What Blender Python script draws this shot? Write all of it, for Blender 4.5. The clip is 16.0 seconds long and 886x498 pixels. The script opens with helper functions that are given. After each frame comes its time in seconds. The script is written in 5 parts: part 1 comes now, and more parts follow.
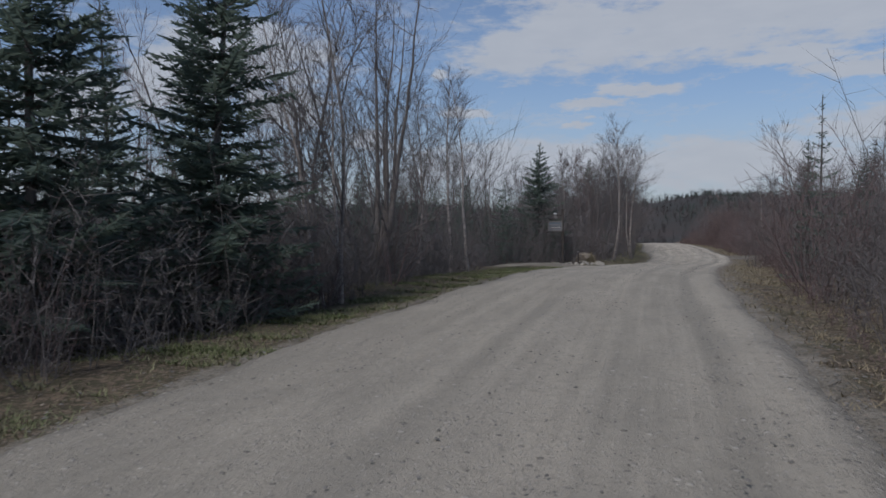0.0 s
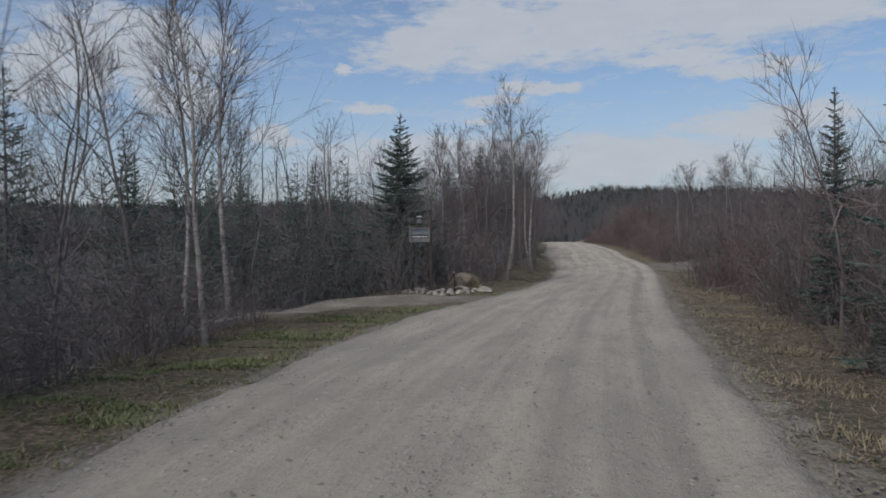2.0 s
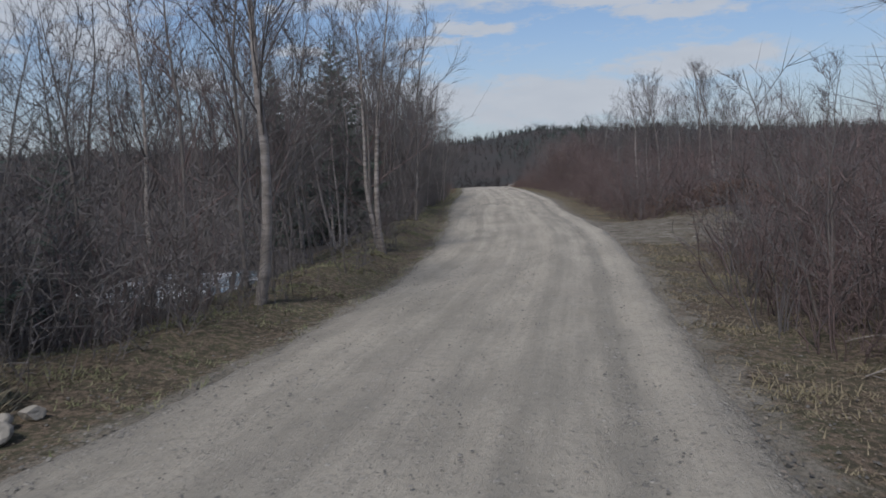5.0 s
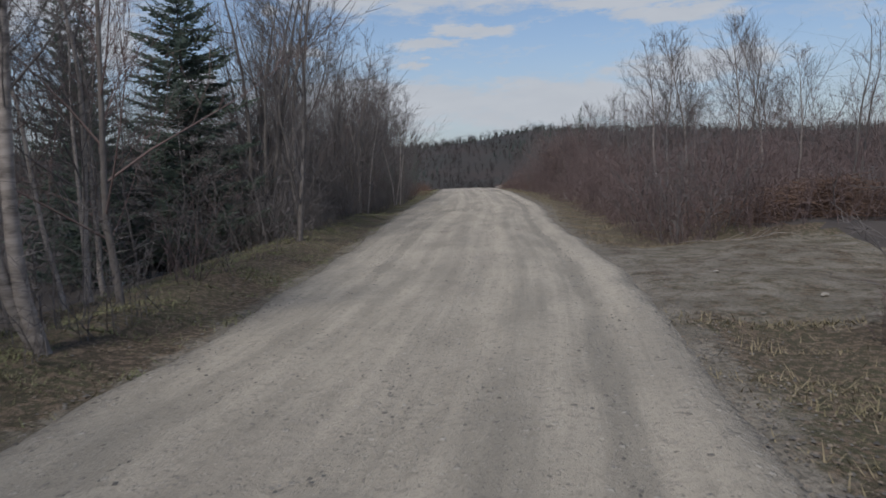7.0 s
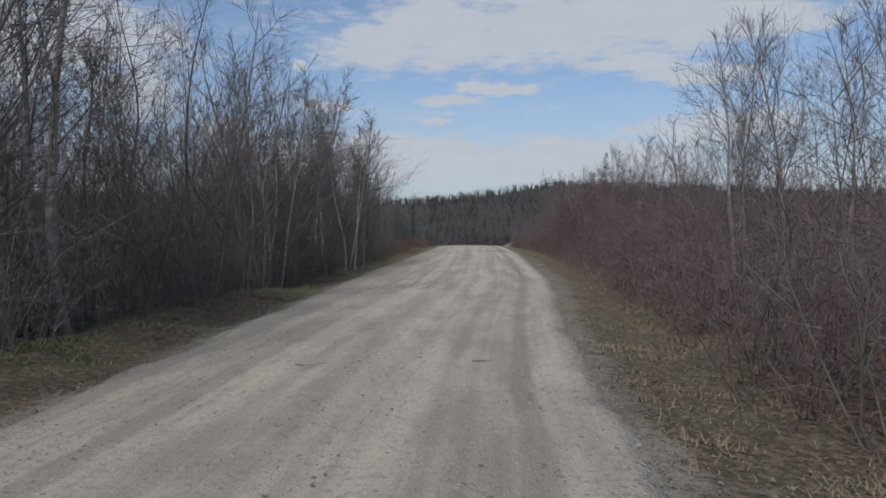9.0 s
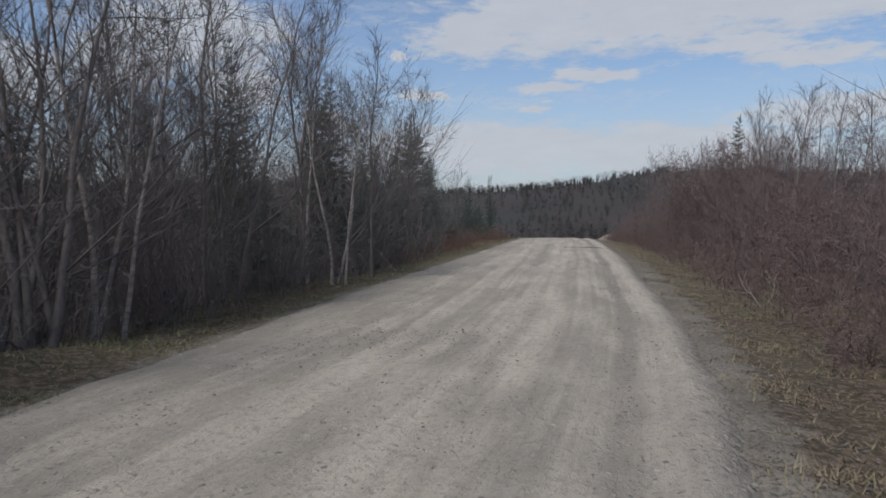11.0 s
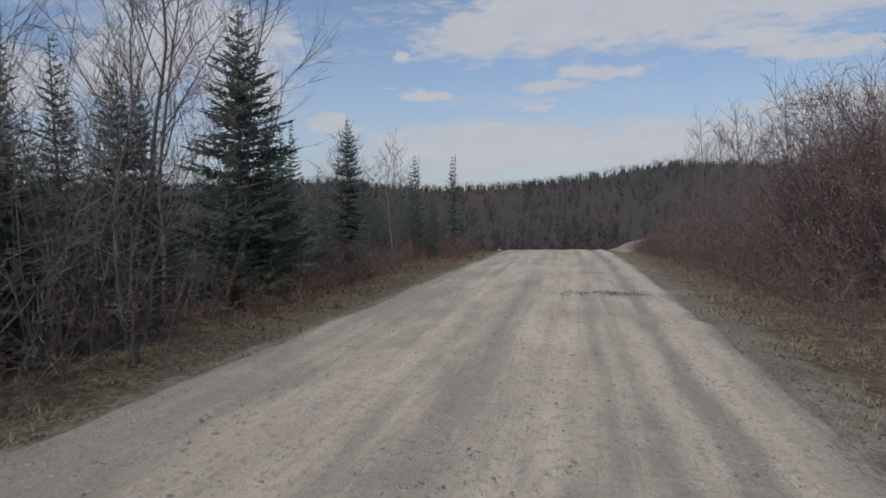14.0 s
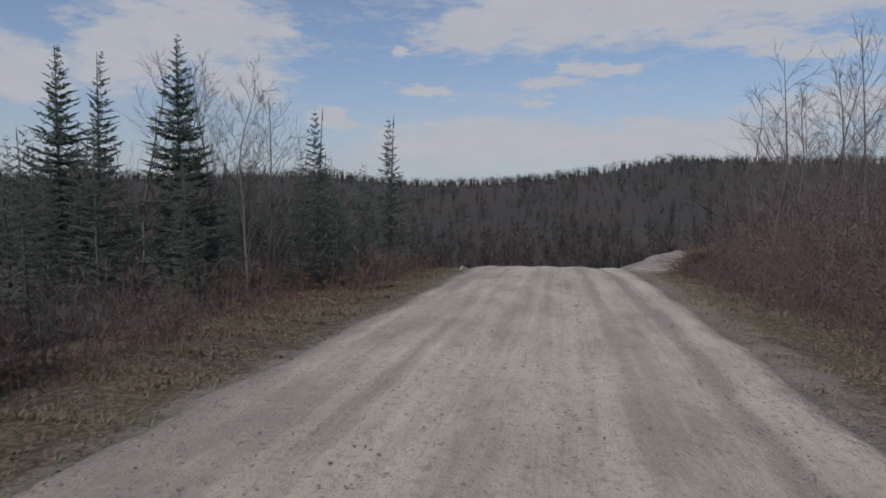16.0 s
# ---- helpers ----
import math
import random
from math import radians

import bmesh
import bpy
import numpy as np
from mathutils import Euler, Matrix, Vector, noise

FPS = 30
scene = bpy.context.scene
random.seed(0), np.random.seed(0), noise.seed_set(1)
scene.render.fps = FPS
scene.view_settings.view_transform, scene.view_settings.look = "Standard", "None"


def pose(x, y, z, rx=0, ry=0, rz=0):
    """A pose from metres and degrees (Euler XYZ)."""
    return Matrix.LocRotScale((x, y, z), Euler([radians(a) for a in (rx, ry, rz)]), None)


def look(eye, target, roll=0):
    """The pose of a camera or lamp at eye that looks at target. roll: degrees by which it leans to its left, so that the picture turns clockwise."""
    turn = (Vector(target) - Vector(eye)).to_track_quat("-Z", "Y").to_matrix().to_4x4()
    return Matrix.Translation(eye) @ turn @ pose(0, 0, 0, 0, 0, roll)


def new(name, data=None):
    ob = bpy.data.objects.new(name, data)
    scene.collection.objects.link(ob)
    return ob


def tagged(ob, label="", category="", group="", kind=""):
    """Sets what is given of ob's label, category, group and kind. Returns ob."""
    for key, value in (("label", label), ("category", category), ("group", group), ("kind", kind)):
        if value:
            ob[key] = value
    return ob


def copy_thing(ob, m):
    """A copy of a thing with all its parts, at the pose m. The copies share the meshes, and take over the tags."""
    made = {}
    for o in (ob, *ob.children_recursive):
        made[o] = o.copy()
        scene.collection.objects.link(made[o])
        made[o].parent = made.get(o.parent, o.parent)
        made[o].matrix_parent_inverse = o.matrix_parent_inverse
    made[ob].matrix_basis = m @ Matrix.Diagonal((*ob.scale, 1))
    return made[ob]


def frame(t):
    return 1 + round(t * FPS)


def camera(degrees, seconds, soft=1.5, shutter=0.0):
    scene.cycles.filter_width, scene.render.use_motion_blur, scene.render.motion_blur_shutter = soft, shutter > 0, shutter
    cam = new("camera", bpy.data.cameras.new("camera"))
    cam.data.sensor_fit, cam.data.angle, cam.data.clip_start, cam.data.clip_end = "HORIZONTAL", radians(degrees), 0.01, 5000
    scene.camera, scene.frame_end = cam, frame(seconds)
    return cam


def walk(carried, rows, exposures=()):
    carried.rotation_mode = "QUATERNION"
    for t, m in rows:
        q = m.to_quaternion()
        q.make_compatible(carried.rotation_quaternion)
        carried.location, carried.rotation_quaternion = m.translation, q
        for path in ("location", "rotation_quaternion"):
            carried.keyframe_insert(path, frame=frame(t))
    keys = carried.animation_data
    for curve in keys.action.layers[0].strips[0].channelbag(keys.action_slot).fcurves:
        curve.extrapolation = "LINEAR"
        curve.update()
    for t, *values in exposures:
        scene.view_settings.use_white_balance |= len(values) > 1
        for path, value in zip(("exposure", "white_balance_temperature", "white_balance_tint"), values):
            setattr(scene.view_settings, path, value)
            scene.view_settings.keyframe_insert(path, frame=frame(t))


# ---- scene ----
cam = camera(63.76, 16.0, soft=1.6, shutter=0.1)
# t, x, y, z, yaw, pitch, roll
PATH = [
    (0.0, 0.000, 0.000, 1.695, 19.09, -1.28, 0.08), (0.5, -0.268, 2.917, 1.882, 18.28, -1.45, 0.15),
    (1.0, -0.456, 5.829, 2.088, 16.36, -1.49, 0.23), (1.5, -0.694, 8.632, 2.186, 13.96, -1.38, 0.37),
    (2.0, -0.766, 12.022, 2.232, 11.56, -1.64, 0.62), (2.5, -0.792, 15.296, 2.284, 10.93, -4.76, 0.87),
    (3.0, -0.870, 18.205, 2.364, 9.61, -5.61, 1.53), (3.5, -0.701, 21.441, 2.239, 8.37, -5.87, 1.87),
    (4.0, -0.488, 24.660, 2.155, 7.09, -6.14, 1.86), (4.5, -0.184, 27.754, 2.076, 6.84, -6.09, 2.05),
    (5.0, 0.011, 30.568, 2.039, 6.50, -6.16, 1.88), (7.3, 1.053, 43.921, 1.633, 6.29, -5.95, 1.33),
    (7.5, 1.122, 45.107, 1.635, 6.28, -5.70, 1.00), (8.0, 1.239, 48.146, 1.620, 6.20, -4.64, 0.10),
    (8.5, 1.360, 50.895, 1.666, 6.06, -2.09, 0.57), (9.0, 1.547, 53.380, 1.689, 7.98, -1.72, -0.13),
    (9.2, 1.628, 54.334, 1.699, 9.31, -1.70, -0.10), (11.3, 0.921, 66.467, 1.656, 16.15, -2.82, 0.02),
    (11.5, 0.737, 67.817, 1.650, 16.36, -2.96, 0.21), (12.0, 0.479, 71.325, 1.658, 16.60, -3.15, -0.05),
    (12.5, 0.046, 74.585, 1.697, 16.46, -2.91, 0.29), (13.0, -0.258, 77.852, 1.766, 16.43, -2.83, 0.12),
    (13.5, -0.503, 81.067, 1.770, 16.26, -2.70, 0.38), (14.0, -0.760, 84.474, 1.786, 16.19, -2.62, 0.68),
    (14.5, -1.196, 87.951, 1.850, 15.98, -2.82, 0.93), (15.0, -1.558, 91.498, 1.871, 16.09, -2.62, 1.16),
    (15.5, -1.971, 95.127, 1.880, 15.92, -2.80, 0.57), (16.0, -2.512, 98.619, 1.870, 15.92, -3.00, -0.08),
]
walk(cam, [(t, pose(x, y, z, 90 + p, r, w)) for t, x, y, z, w, p, r in PATH], exposures=[(0.0, -0.2, 6150, 12), (1.5, -0.12, 6250, 10), (2.5, 0.02, 6300, 10), (5.0, 0.02, 6200, 11), (7.5, 0.0, 6400, 11), (9.0, 0.06, 6300, 11), (12.0, 0.08, 6400, 11), (14.0, 0.0, 6500, 13), (16.0, -0.14, 6500, 14)])

# ---- sky and sun ----
SUN_AZ, SUN_EL = radians(-164), radians(51)   # azimuth clockwise from the road's direction (+y)
CLOUDS = [  # azimuth, elevation, half width, half height, in degrees
    (-7.7, 15.3, 8.6, 3.2), (0.8, 15.6, 11.4, 3.2), (-13.0, 14.1, 5.0, 2.0), (11.0, 15.6, 12.0, 2.7), (6.7, 12.5, 5.0, 0.7),
    (11.5, 11.4, 5.0, 0.7), (-4.2, 10.9, 3.2, 0.6), (-7.2, 9.9, 2.7, 0.5), (-8.4, 8.5, 1.4, 0.4), (-17.3, 9.5, 2.8, 0.5),
    (-19.5, 12.5, 1.2, 0.4), (-35.1, 13.3, 8.2, 2.7), (-39.9, 11.0, 4.5, 2.3), (-31.5, 9.8, 3.6, 2.0),
    (-24.7, 7.4, 2.0, 0.9), (-46.3, 9.7, 3.6, 2.3), (-11.2, 5.4, 12.0, 2.0), (3.0, 5.2, 12.0, 2.0), (13.5, 7.5, 6.8, 1.3),
]


class Nodes:
    """Short hand for building a node tree."""

    def __init__(self, tree):
        self.tree = tree
        tree.nodes.clear()

    def add(self, kind, *links, operation="", clamp=False):
        n = self.tree.nodes.new(kind)
        if operation:
            n.operation = operation
        if clamp:
            n.use_clamp = True
        for i, v in enumerate(links):
            if v is None:
                continue
            if isinstance(v, bpy.types.NodeSocket):
                self.tree.links.new(v, n.inputs[i])
            else:
                n.inputs[i].default_value = v
        return n

    def math(self, op, a, b=0.0, clamp=False):
        return self.add("ShaderNodeMath", a, b, operation=op, clamp=clamp).outputs[0]

    def vec(self, op, a, b=None):
        return self.add("ShaderNodeVectorMath", a, b, operation=op)

    def ramp(self, value, low, high, a=0.0, b=1.0):
        n = self.add("ShaderNodeMapRange", value, low, high, a, b)
        n.interpolation_type = "SMOOTHSTEP"
        return n.outputs[0]

    def noise(self, coords, scale, detail=3.0, rough=0.55):
        n = self.add("ShaderNodeTexNoise")
        n.inputs["Scale"].default_value, n.inputs["Detail"].default_value, n.inputs["Roughness"].default_value = scale, detail, rough
        if coords is not None:
            self.tree.links.new(coords, n.inputs["Vector"])
        return n.outputs["Fac"]

    def mix(self, fac, a, b):
        n = self.add("ShaderNodeMix")
        n.data_type = "RGBA"
        for sock, v in ((n.inputs[0], fac), (n.inputs[6], a), (n.inputs[7], b)):
            if isinstance(v, bpy.types.NodeSocket):
                self.tree.links.new(v, sock)
            else:
                sock.default_value = v if isinstance(v, (int, float)) else (*v[:3], 1.0)
        return n.outputs[2]


world = bpy.data.worlds.new("world")
scene.world = world
world.use_nodes = True
w = Nodes(world.node_tree)
sky = w.add("ShaderNodeTexSky")
sky.sky_type, sky.sun_disc, sky.sun_elevation, sky.sun_rotation = "NISHITA", False, SUN_EL, SUN_AZ
sky.air_density, sky.dust_density, sky.ozone_density = 1.0, 0.7, 2.5
way = w.add("ShaderNodeTexCoord").outputs["Generated"]
axes = w.add("ShaderNodeSeparateXYZ", way)
az = w.math("MULTIPLY", w.math("ARCTAN2", axes.outputs[0], axes.outputs[1]), 57.29578)
el = w.math("MULTIPLY", w.math("ARCSINE", axes.outputs[2]), 57.29578)
plane = w.add("ShaderNodeCombineXYZ", az, el).outputs[0]
stretched = w.add("ShaderNodeCombineXYZ", w.math("MULTIPLY", az, 0.32), el).outputs[0]
wob = w.math("MULTIPLY", w.math("SUBTRACT", w.noise(stretched, 0.8, 7.0, 0.65), 0.5), 2.2)
warp = w.add("ShaderNodeTexNoise")
w.tree.links.new(stretched, warp.inputs["Vector"])
warp.inputs["Scale"].default_value, warp.inputs["Detail"].default_value, warp.inputs["Roughness"].default_value = 0.9, 7.0, 0.65
shift = w.vec("MULTIPLY", w.vec("SUBTRACT", warp.outputs["Color"], (0.5, 0.5, 0.5)).outputs[0], (7.5, 2.2, 0.0)).outputs[0]
plane = w.vec("ADD", plane, shift).outputs[0]
near = None
for ca, ce, cw, ch in CLOUDS:
    off = w.vec("MULTIPLY", w.vec("SUBTRACT", plane, (ca, ce, 0.0)).outputs[0], (1.0 / cw, 1.0 / ch, 0.0)).outputs[0]
    size = w.vec("LENGTH", off).outputs["Value"]
    near = size if near is None else w.math("MINIMUM", near, size)
mask = w.ramp(w.math("ADD", near, wob), 1.35, 0.55)
loose = w.noise(stretched, 0.16, 7.0, 0.6)
beyond = w.math("MAXIMUM", w.ramp(el, 19.0, 26.0), w.ramp(w.math("ABSOLUTE", w.math("ADD", az, 12.0)), 42.0, 52.0))
mask = w.math("MAXIMUM", mask, w.math("MULTIPLY", w.ramp(loose, 0.5, 0.62), beyond))
veil = w.math("MULTIPLY", w.ramp(el, 13.0, 1.0), w.math("ADD", 0.35, w.math("MULTIPLY", w.noise(stretched, 0.4, 4.0), 0.6)))
wisps = w.math("MULTIPLY", w.ramp(w.noise(w.vec("ADD", stretched, shift).outputs[0], 0.42, 8.0, 0.62), 0.46, 0.68), 0.5)
mask = w.math("MAXIMUM", w.math("MAXIMUM", w.math("MULTIPLY", mask, 0.92), wisps), 0.1)
shade = w.ramp(w.noise(stretched, 0.7, 5.0), 0.3, 0.75, 0.78, 1.0)
white = w.mix(shade, (3.0, 3.3, 3.8), (4.38, 4.58, 4.86))
air = w.vec("MULTIPLY", sky.outputs[0], (0.84, 0.87, 0.91)).outputs[0]
air = w.mix(w.math("MULTIPLY", veil, 0.95), air, (3.25, 3.55, 4.05))
colour = w.mix(mask, air, white)
w.add("ShaderNodeOutputWorld", w.add("ShaderNodeBackground", colour, 0.116).outputs[0])

sun = new("sun", bpy.data.lights.new("sun", "SUN"))
sun.data.energy, sun.data.angle, sun.data.color = 2.65, radians(9.0), (1.0, 0.95, 0.88)
sun.matrix_world = look((0, 0, 0), (-math.sin(SUN_AZ) * math.cos(SUN_EL), -math.cos(SUN_AZ) * math.cos(SUN_EL), -math.sin(SUN_EL)))


# ---- materials ----
def material(name, colours, scale=4.0, rough=0.85, bump=0.3, fine=40.0, stretch=(1, 1, 1), tint=0.0, island=0.0, coords="Object", thin=0.0):
    """A rough natural surface: three colours over two sizes of noise, relief, and a spread between objects or pieces."""
    m = bpy.data.materials.new(name)
    m.use_nodes = True
    k = Nodes(m.node_tree)
    co = k.vec("MULTIPLY", k.add("ShaderNodeTexCoord").outputs[coords], stretch).outputs[0]
    big, small = k.noise(co, scale, 4.0), k.noise(co, fine, 5.0, 0.7)
    c = k.mix(k.ramp(big, 0.35, 0.65), colours[0], colours[1])
    c = k.mix(k.ramp(small, 0.45, 0.75), c, colours[2])
    if tint:
        r = k.add("ShaderNodeObjectInfo").outputs["Random"]
        c = k.mix(k.math("MULTIPLY", r, tint), c, colours[1])
    if island:
        r = k.add("ShaderNodeNewGeometry").outputs["Random Per Island"]
        c = k.mix(k.math("MULTIPLY", r, island), c, colours[2])
    b = k.add("ShaderNodeBsdfPrincipled")
    k.tree.links.new(c, b.inputs["Base Color"])
    b.inputs["Roughness"].default_value = rough
    b.inputs["Specular IOR Level"].default_value = 0.25
    if bump:
        n = k.add("ShaderNodeBump")
        n.inputs["Strength"].default_value, n.inputs["Distance"].default_value = bump, 0.02
        k.tree.links.new(small, n.inputs["Height"])
        k.tree.links.new(n.outputs[0], b.inputs["Normal"])
    out = b.outputs[0]
    if thin:
        out = k.add("ShaderNodeMixShader", thin, out, k.add("ShaderNodeBsdfTranslucent", c).outputs[0]).outputs[0]
    k.add("ShaderNodeOutputMaterial", out)
    return m


def road_material():
    """Graded gravel: pale wheel tracks, darker loose strips along the road, washboard patches and grit."""
    m = bpy.data.materials.new("gravel_road")
    m.use_nodes = True
    k = Nodes(m.node_tree)
    uv = k.add("ShaderNodeTexCoord").outputs["UV"]
    along = k.vec("MULTIPLY", uv, (1.6, 0.045, 1.0)).outputs[0]
    tracks = k.noise(along, 1.4, 5.0, 0.6)
    narrow = k.noise(k.vec("MULTIPLY", uv, (7.0, 0.16, 1.0)).outputs[0], 1.0, 4.0, 0.6)
    patch = k.noise(k.vec("MULTIPLY", uv, (0.5, 0.22, 1.0)).outputs[0], 1.0, 4.0, 0.6)
    across = k.noise(k.vec("MULTIPLY", uv, (0.5, 2.2, 1.0)).outputs[0], 1.0, 3.0, 0.6)
    grit = k.noise(uv, 30.0, 7.0, 0.8)
    lumps = k.noise(uv, 9.0, 4.0, 0.7)
    side = k.add("ShaderNodeSeparateXYZ", uv)
    drift = k.noise(k.vec("MULTIPLY", uv, (0.25, 0.05, 1.0)).outputs[0], 1.0, 3.0, 0.6)
    fray = k.noise(k.vec("MULTIPLY", uv, (2.5, 0.5, 1.0)).outputs[0], 1.0, 4.0, 0.7)
    lane = k.math("ADD", side.outputs[0], k.math("MULTIPLY", k.math("SUBTRACT", drift, 0.5), 0.5))
    lane = k.math("ADD", lane, k.math("MULTIPLY", k.math("SUBTRACT", fray, 0.5), 0.26))
    bands = k.add("ShaderNodeValToRGB", k.ramp(lane, -6.0, 0.0))
    bands.inputs[0].links[0].from_node.interpolation_type = "LINEAR"
    stops = bands.color_ramp.elements
    # from the left verge to the right: loose strips dark, driven strips pale
    for at, tone in ((0.0, 0.12), (0.16, 0.34), (0.30, 0.6), (0.333, 0.34), (0.355, 0.66), (0.46, 0.62), (0.485, 0.56), (0.508, 0.3), (0.53, 0.62), (0.64, 0.78), (0.705, 0.6), (0.725, 0.3), (0.745, 0.62), (0.78, 0.5), (0.80, 0.7), (0.838, 0.6), (0.858, 0.04), (0.874, 0.04), (0.897, 0.7), (0.96, 0.97)):
        if at == 0.0:
            e = stops[0]
        elif at == 0.96:
            e = stops[-1]
            e.position = at
        else:
            e = stops.new(at)
        e.color = (tone, tone, tone, 1.0)
    streak = k.noise(k.vec("MULTIPLY", uv, (3.4, 0.07, 1.0)).outputs[0], 1.0, 6.0, 0.68)
    mottle = k.noise(k.vec("MULTIPLY", uv, (1.3, 0.4, 1.0)).outputs[0], 1.0, 6.0, 0.65)
    blend = k.math("ADD", k.math("MULTIPLY", bands.outputs[0], 0.42), k.math("MULTIPLY", k.ramp(tracks, 0.3, 0.7), 0.2))
    blend = k.math("ADD", blend, k.math("ADD", k.math("MULTIPLY", k.ramp(streak, 0.34, 0.66), 0.16), k.math("MULTIPLY", k.ramp(mottle, 0.32, 0.68), 0.27)))
    c = k.mix(k.ramp(blend, 0.3, 0.85), (0.272, 0.246, 0.204), (0.497, 0.443, 0.362))
    c = k.mix(k.math("MULTIPLY", k.ramp(narrow, 0.5, 0.75), 0.2), c, (0.20, 0.186, 0.163))
    c = k.mix(k.math("MULTIPLY", k.ramp(patch, 0.5, 0.72), 0.5), c, (0.375, 0.33, 0.275))
    c = k.mix(k.math("MULTIPLY", k.ramp(across, 0.54, 0.7), 0.24), c, (0.43, 0.39, 0.33))
    c = k.mix(k.math("MULTIPLY", k.ramp(grit, 0.52, 0.64), 0.62), c, (0.16, 0.148, 0.128))
    c = k.mix(k.math("MULTIPLY", k.ramp(lumps, 0.5, 0.66), 0.5), c, (0.20, 0.184, 0.158))
    # the road's tone gets steadily darker from y = 100 back to y = 0
    c = k.mix(k.math("MULTIPLY", k.ramp(side.outputs[1], 100.0, 0.0), 0.6), c, (0.222, 0.205, 0.172))
    edge = k.add("ShaderNodeAttribute")
    edge.attribute_name = "edge"
    worn = k.math("ADD", edge.outputs["Fac"], k.math("MULTIPLY", k.math("SUBTRACT", k.noise(k.vec("MULTIPLY", uv, (1.4, 0.5, 1.0)).outputs[0], 1.6, 6.0, 0.7), 0.5), 1.7))
    worn = k.ramp(worn, 0.2, 1.0)
    c = k.mix(k.math("MULTIPLY", worn, 0.7), c, (0.20, 0.184, 0.158))
    rim = k.ramp(k.math("ADD", edge.outputs["Fac"], k.math("MULTIPLY", k.math("SUBTRACT", lumps, 0.5), 1.2)), 0.55, 1.0)
    c = k.mix(k.math("MULTIPLY", rim, 0.9), c, (0.175, 0.162, 0.138))
    # single stones: few on the packed tracks, many in the loose strips and along the edges
    strips = k.math("MULTIPLY", k.ramp(blend, 0.5, 0.3), k.ramp(mottle, 0.42, 0.6))
    loose_here = k.math("MAXIMUM", k.math("MULTIPLY", worn, 0.9), k.math("MULTIPLY", strips, 0.75))
    heights = []
    for scale, rare, amount in ((38.0, 0.64, 0.48), (17.0, 0.88, 0.66)):
        cell = k.add("ShaderNodeTexVoronoi")
        k.tree.links.new(uv, cell.inputs["Vector"])
        cell.inputs["Scale"].default_value = scale
        own = k.add("ShaderNodeSeparateXYZ", cell.outputs["Color"])
        body = k.ramp(cell.outputs["Distance"], 0.48, 0.28)
        sits = k.ramp(k.math("ADD", own.outputs[1], k.math("MULTIPLY", loose_here, 0.6)), rare, rare + 0.12)
        here = k.math("MULTIPLY", body, sits)
        stone_tone = k.mix(own.outputs[0], (0.085, 0.08, 0.073), (0.46, 0.43, 0.38))
        c = k.mix(k.math("MULTIPLY", here, amount), c, stone_tone)
        heights.append(here)
    b = k.add("ShaderNodeBsdfPrincipled")
    k.tree.links.new(c, b.inputs["Base Color"])
    b.inputs["Roughness"].default_value, b.inputs["Specular IOR Level"].default_value = 0.92, 0.2
    n = k.add("ShaderNodeBump")
    n.inputs["Strength"].default_value, n.inputs["Distance"].default_value = 0.7, 0.035
    k.tree.links.new(k.math("ADD", k.math("MULTIPLY", grit, 0.6), k.math("ADD", k.math("MULTIPLY", k.math("ADD", narrow, lumps), 0.8), k.math("ADD", k.math("MULTIPLY", heights[0], 0.4), k.math("MULTIPLY", heights[1], 0.7)))), n.inputs["Height"])
    k.tree.links.new(n.outputs[0], b.inputs["Normal"])
    k.add("ShaderNodeOutputMaterial", b.outputs[0])
    return m


M_ROAD = road_material()


def ground_material():
    """Leaf litter and dry grass that gives way to packed gravel along the road, on the side lane and on the turnout."""
    m = bpy.data.materials.new("leaf_litter_and_gravel")
    m.use_nodes = True
    k = Nodes(m.node_tree)
    co = k.add("ShaderNodeTexCoord").outputs["Object"]
    big, leaf, fine, grit = k.noise(co, 0.6, 4.0), k.noise(co, 11.0, 5.0, 0.7), k.noise(co, 45.0, 4.0, 0.7), k.noise(co, 24.0, 6.0, 0.75)
    c = k.mix(k.ramp(big, 0.35, 0.65), (0.070, 0.056, 0.040), (0.078, 0.075, 0.045))
    c = k.mix(k.ramp(leaf, 0.46, 0.58), c, (0.165, 0.125, 0.09))
    c = k.mix(k.math("MULTIPLY", k.ramp(fine, 0.5, 0.62), 0.75), c, (0.04, 0.034, 0.026))
    g = k.mix(k.ramp(k.noise(co, 0.9, 4.0), 0.35, 0.65), (0.165, 0.147, 0.118), (0.25, 0.225, 0.185))
    g = k.mix(k.math("MULTIPLY", k.ramp(grit, 0.46, 0.62), 0.75), g, (0.085, 0.078, 0.067))
    part_of = k.add("ShaderNodeAttribute")
    part_of.attribute_name = "gravel"
    f = k.ramp(k.math("ADD", part_of.outputs["Fac"], k.math("MULTIPLY", k.math("SUBTRACT", k.noise(co, 2.2, 8.0, 0.75), 0.5), 2.2)), 0.3, 0.75)
    c = k.mix(f, c, g)
    b = k.add("ShaderNodeBsdfPrincipled")
    k.tree.links.new(c, b.inputs["Base Color"])
    b.inputs["Roughness"].default_value, b.inputs["Specular IOR Level"].default_value = 0.95, 0.2
    n = k.add("ShaderNodeBump")
    n.inputs["Strength"].default_value, n.inputs["Distance"].default_value = 0.9, 0.03
    k.tree.links.new(k.math("ADD", leaf, k.math("MULTIPLY", fine, 0.6)), n.inputs["Height"])
    k.tree.links.new(n.outputs[0], b.inputs["Normal"])
    k.add("ShaderNodeOutputMaterial", b.outputs[0])
    return m


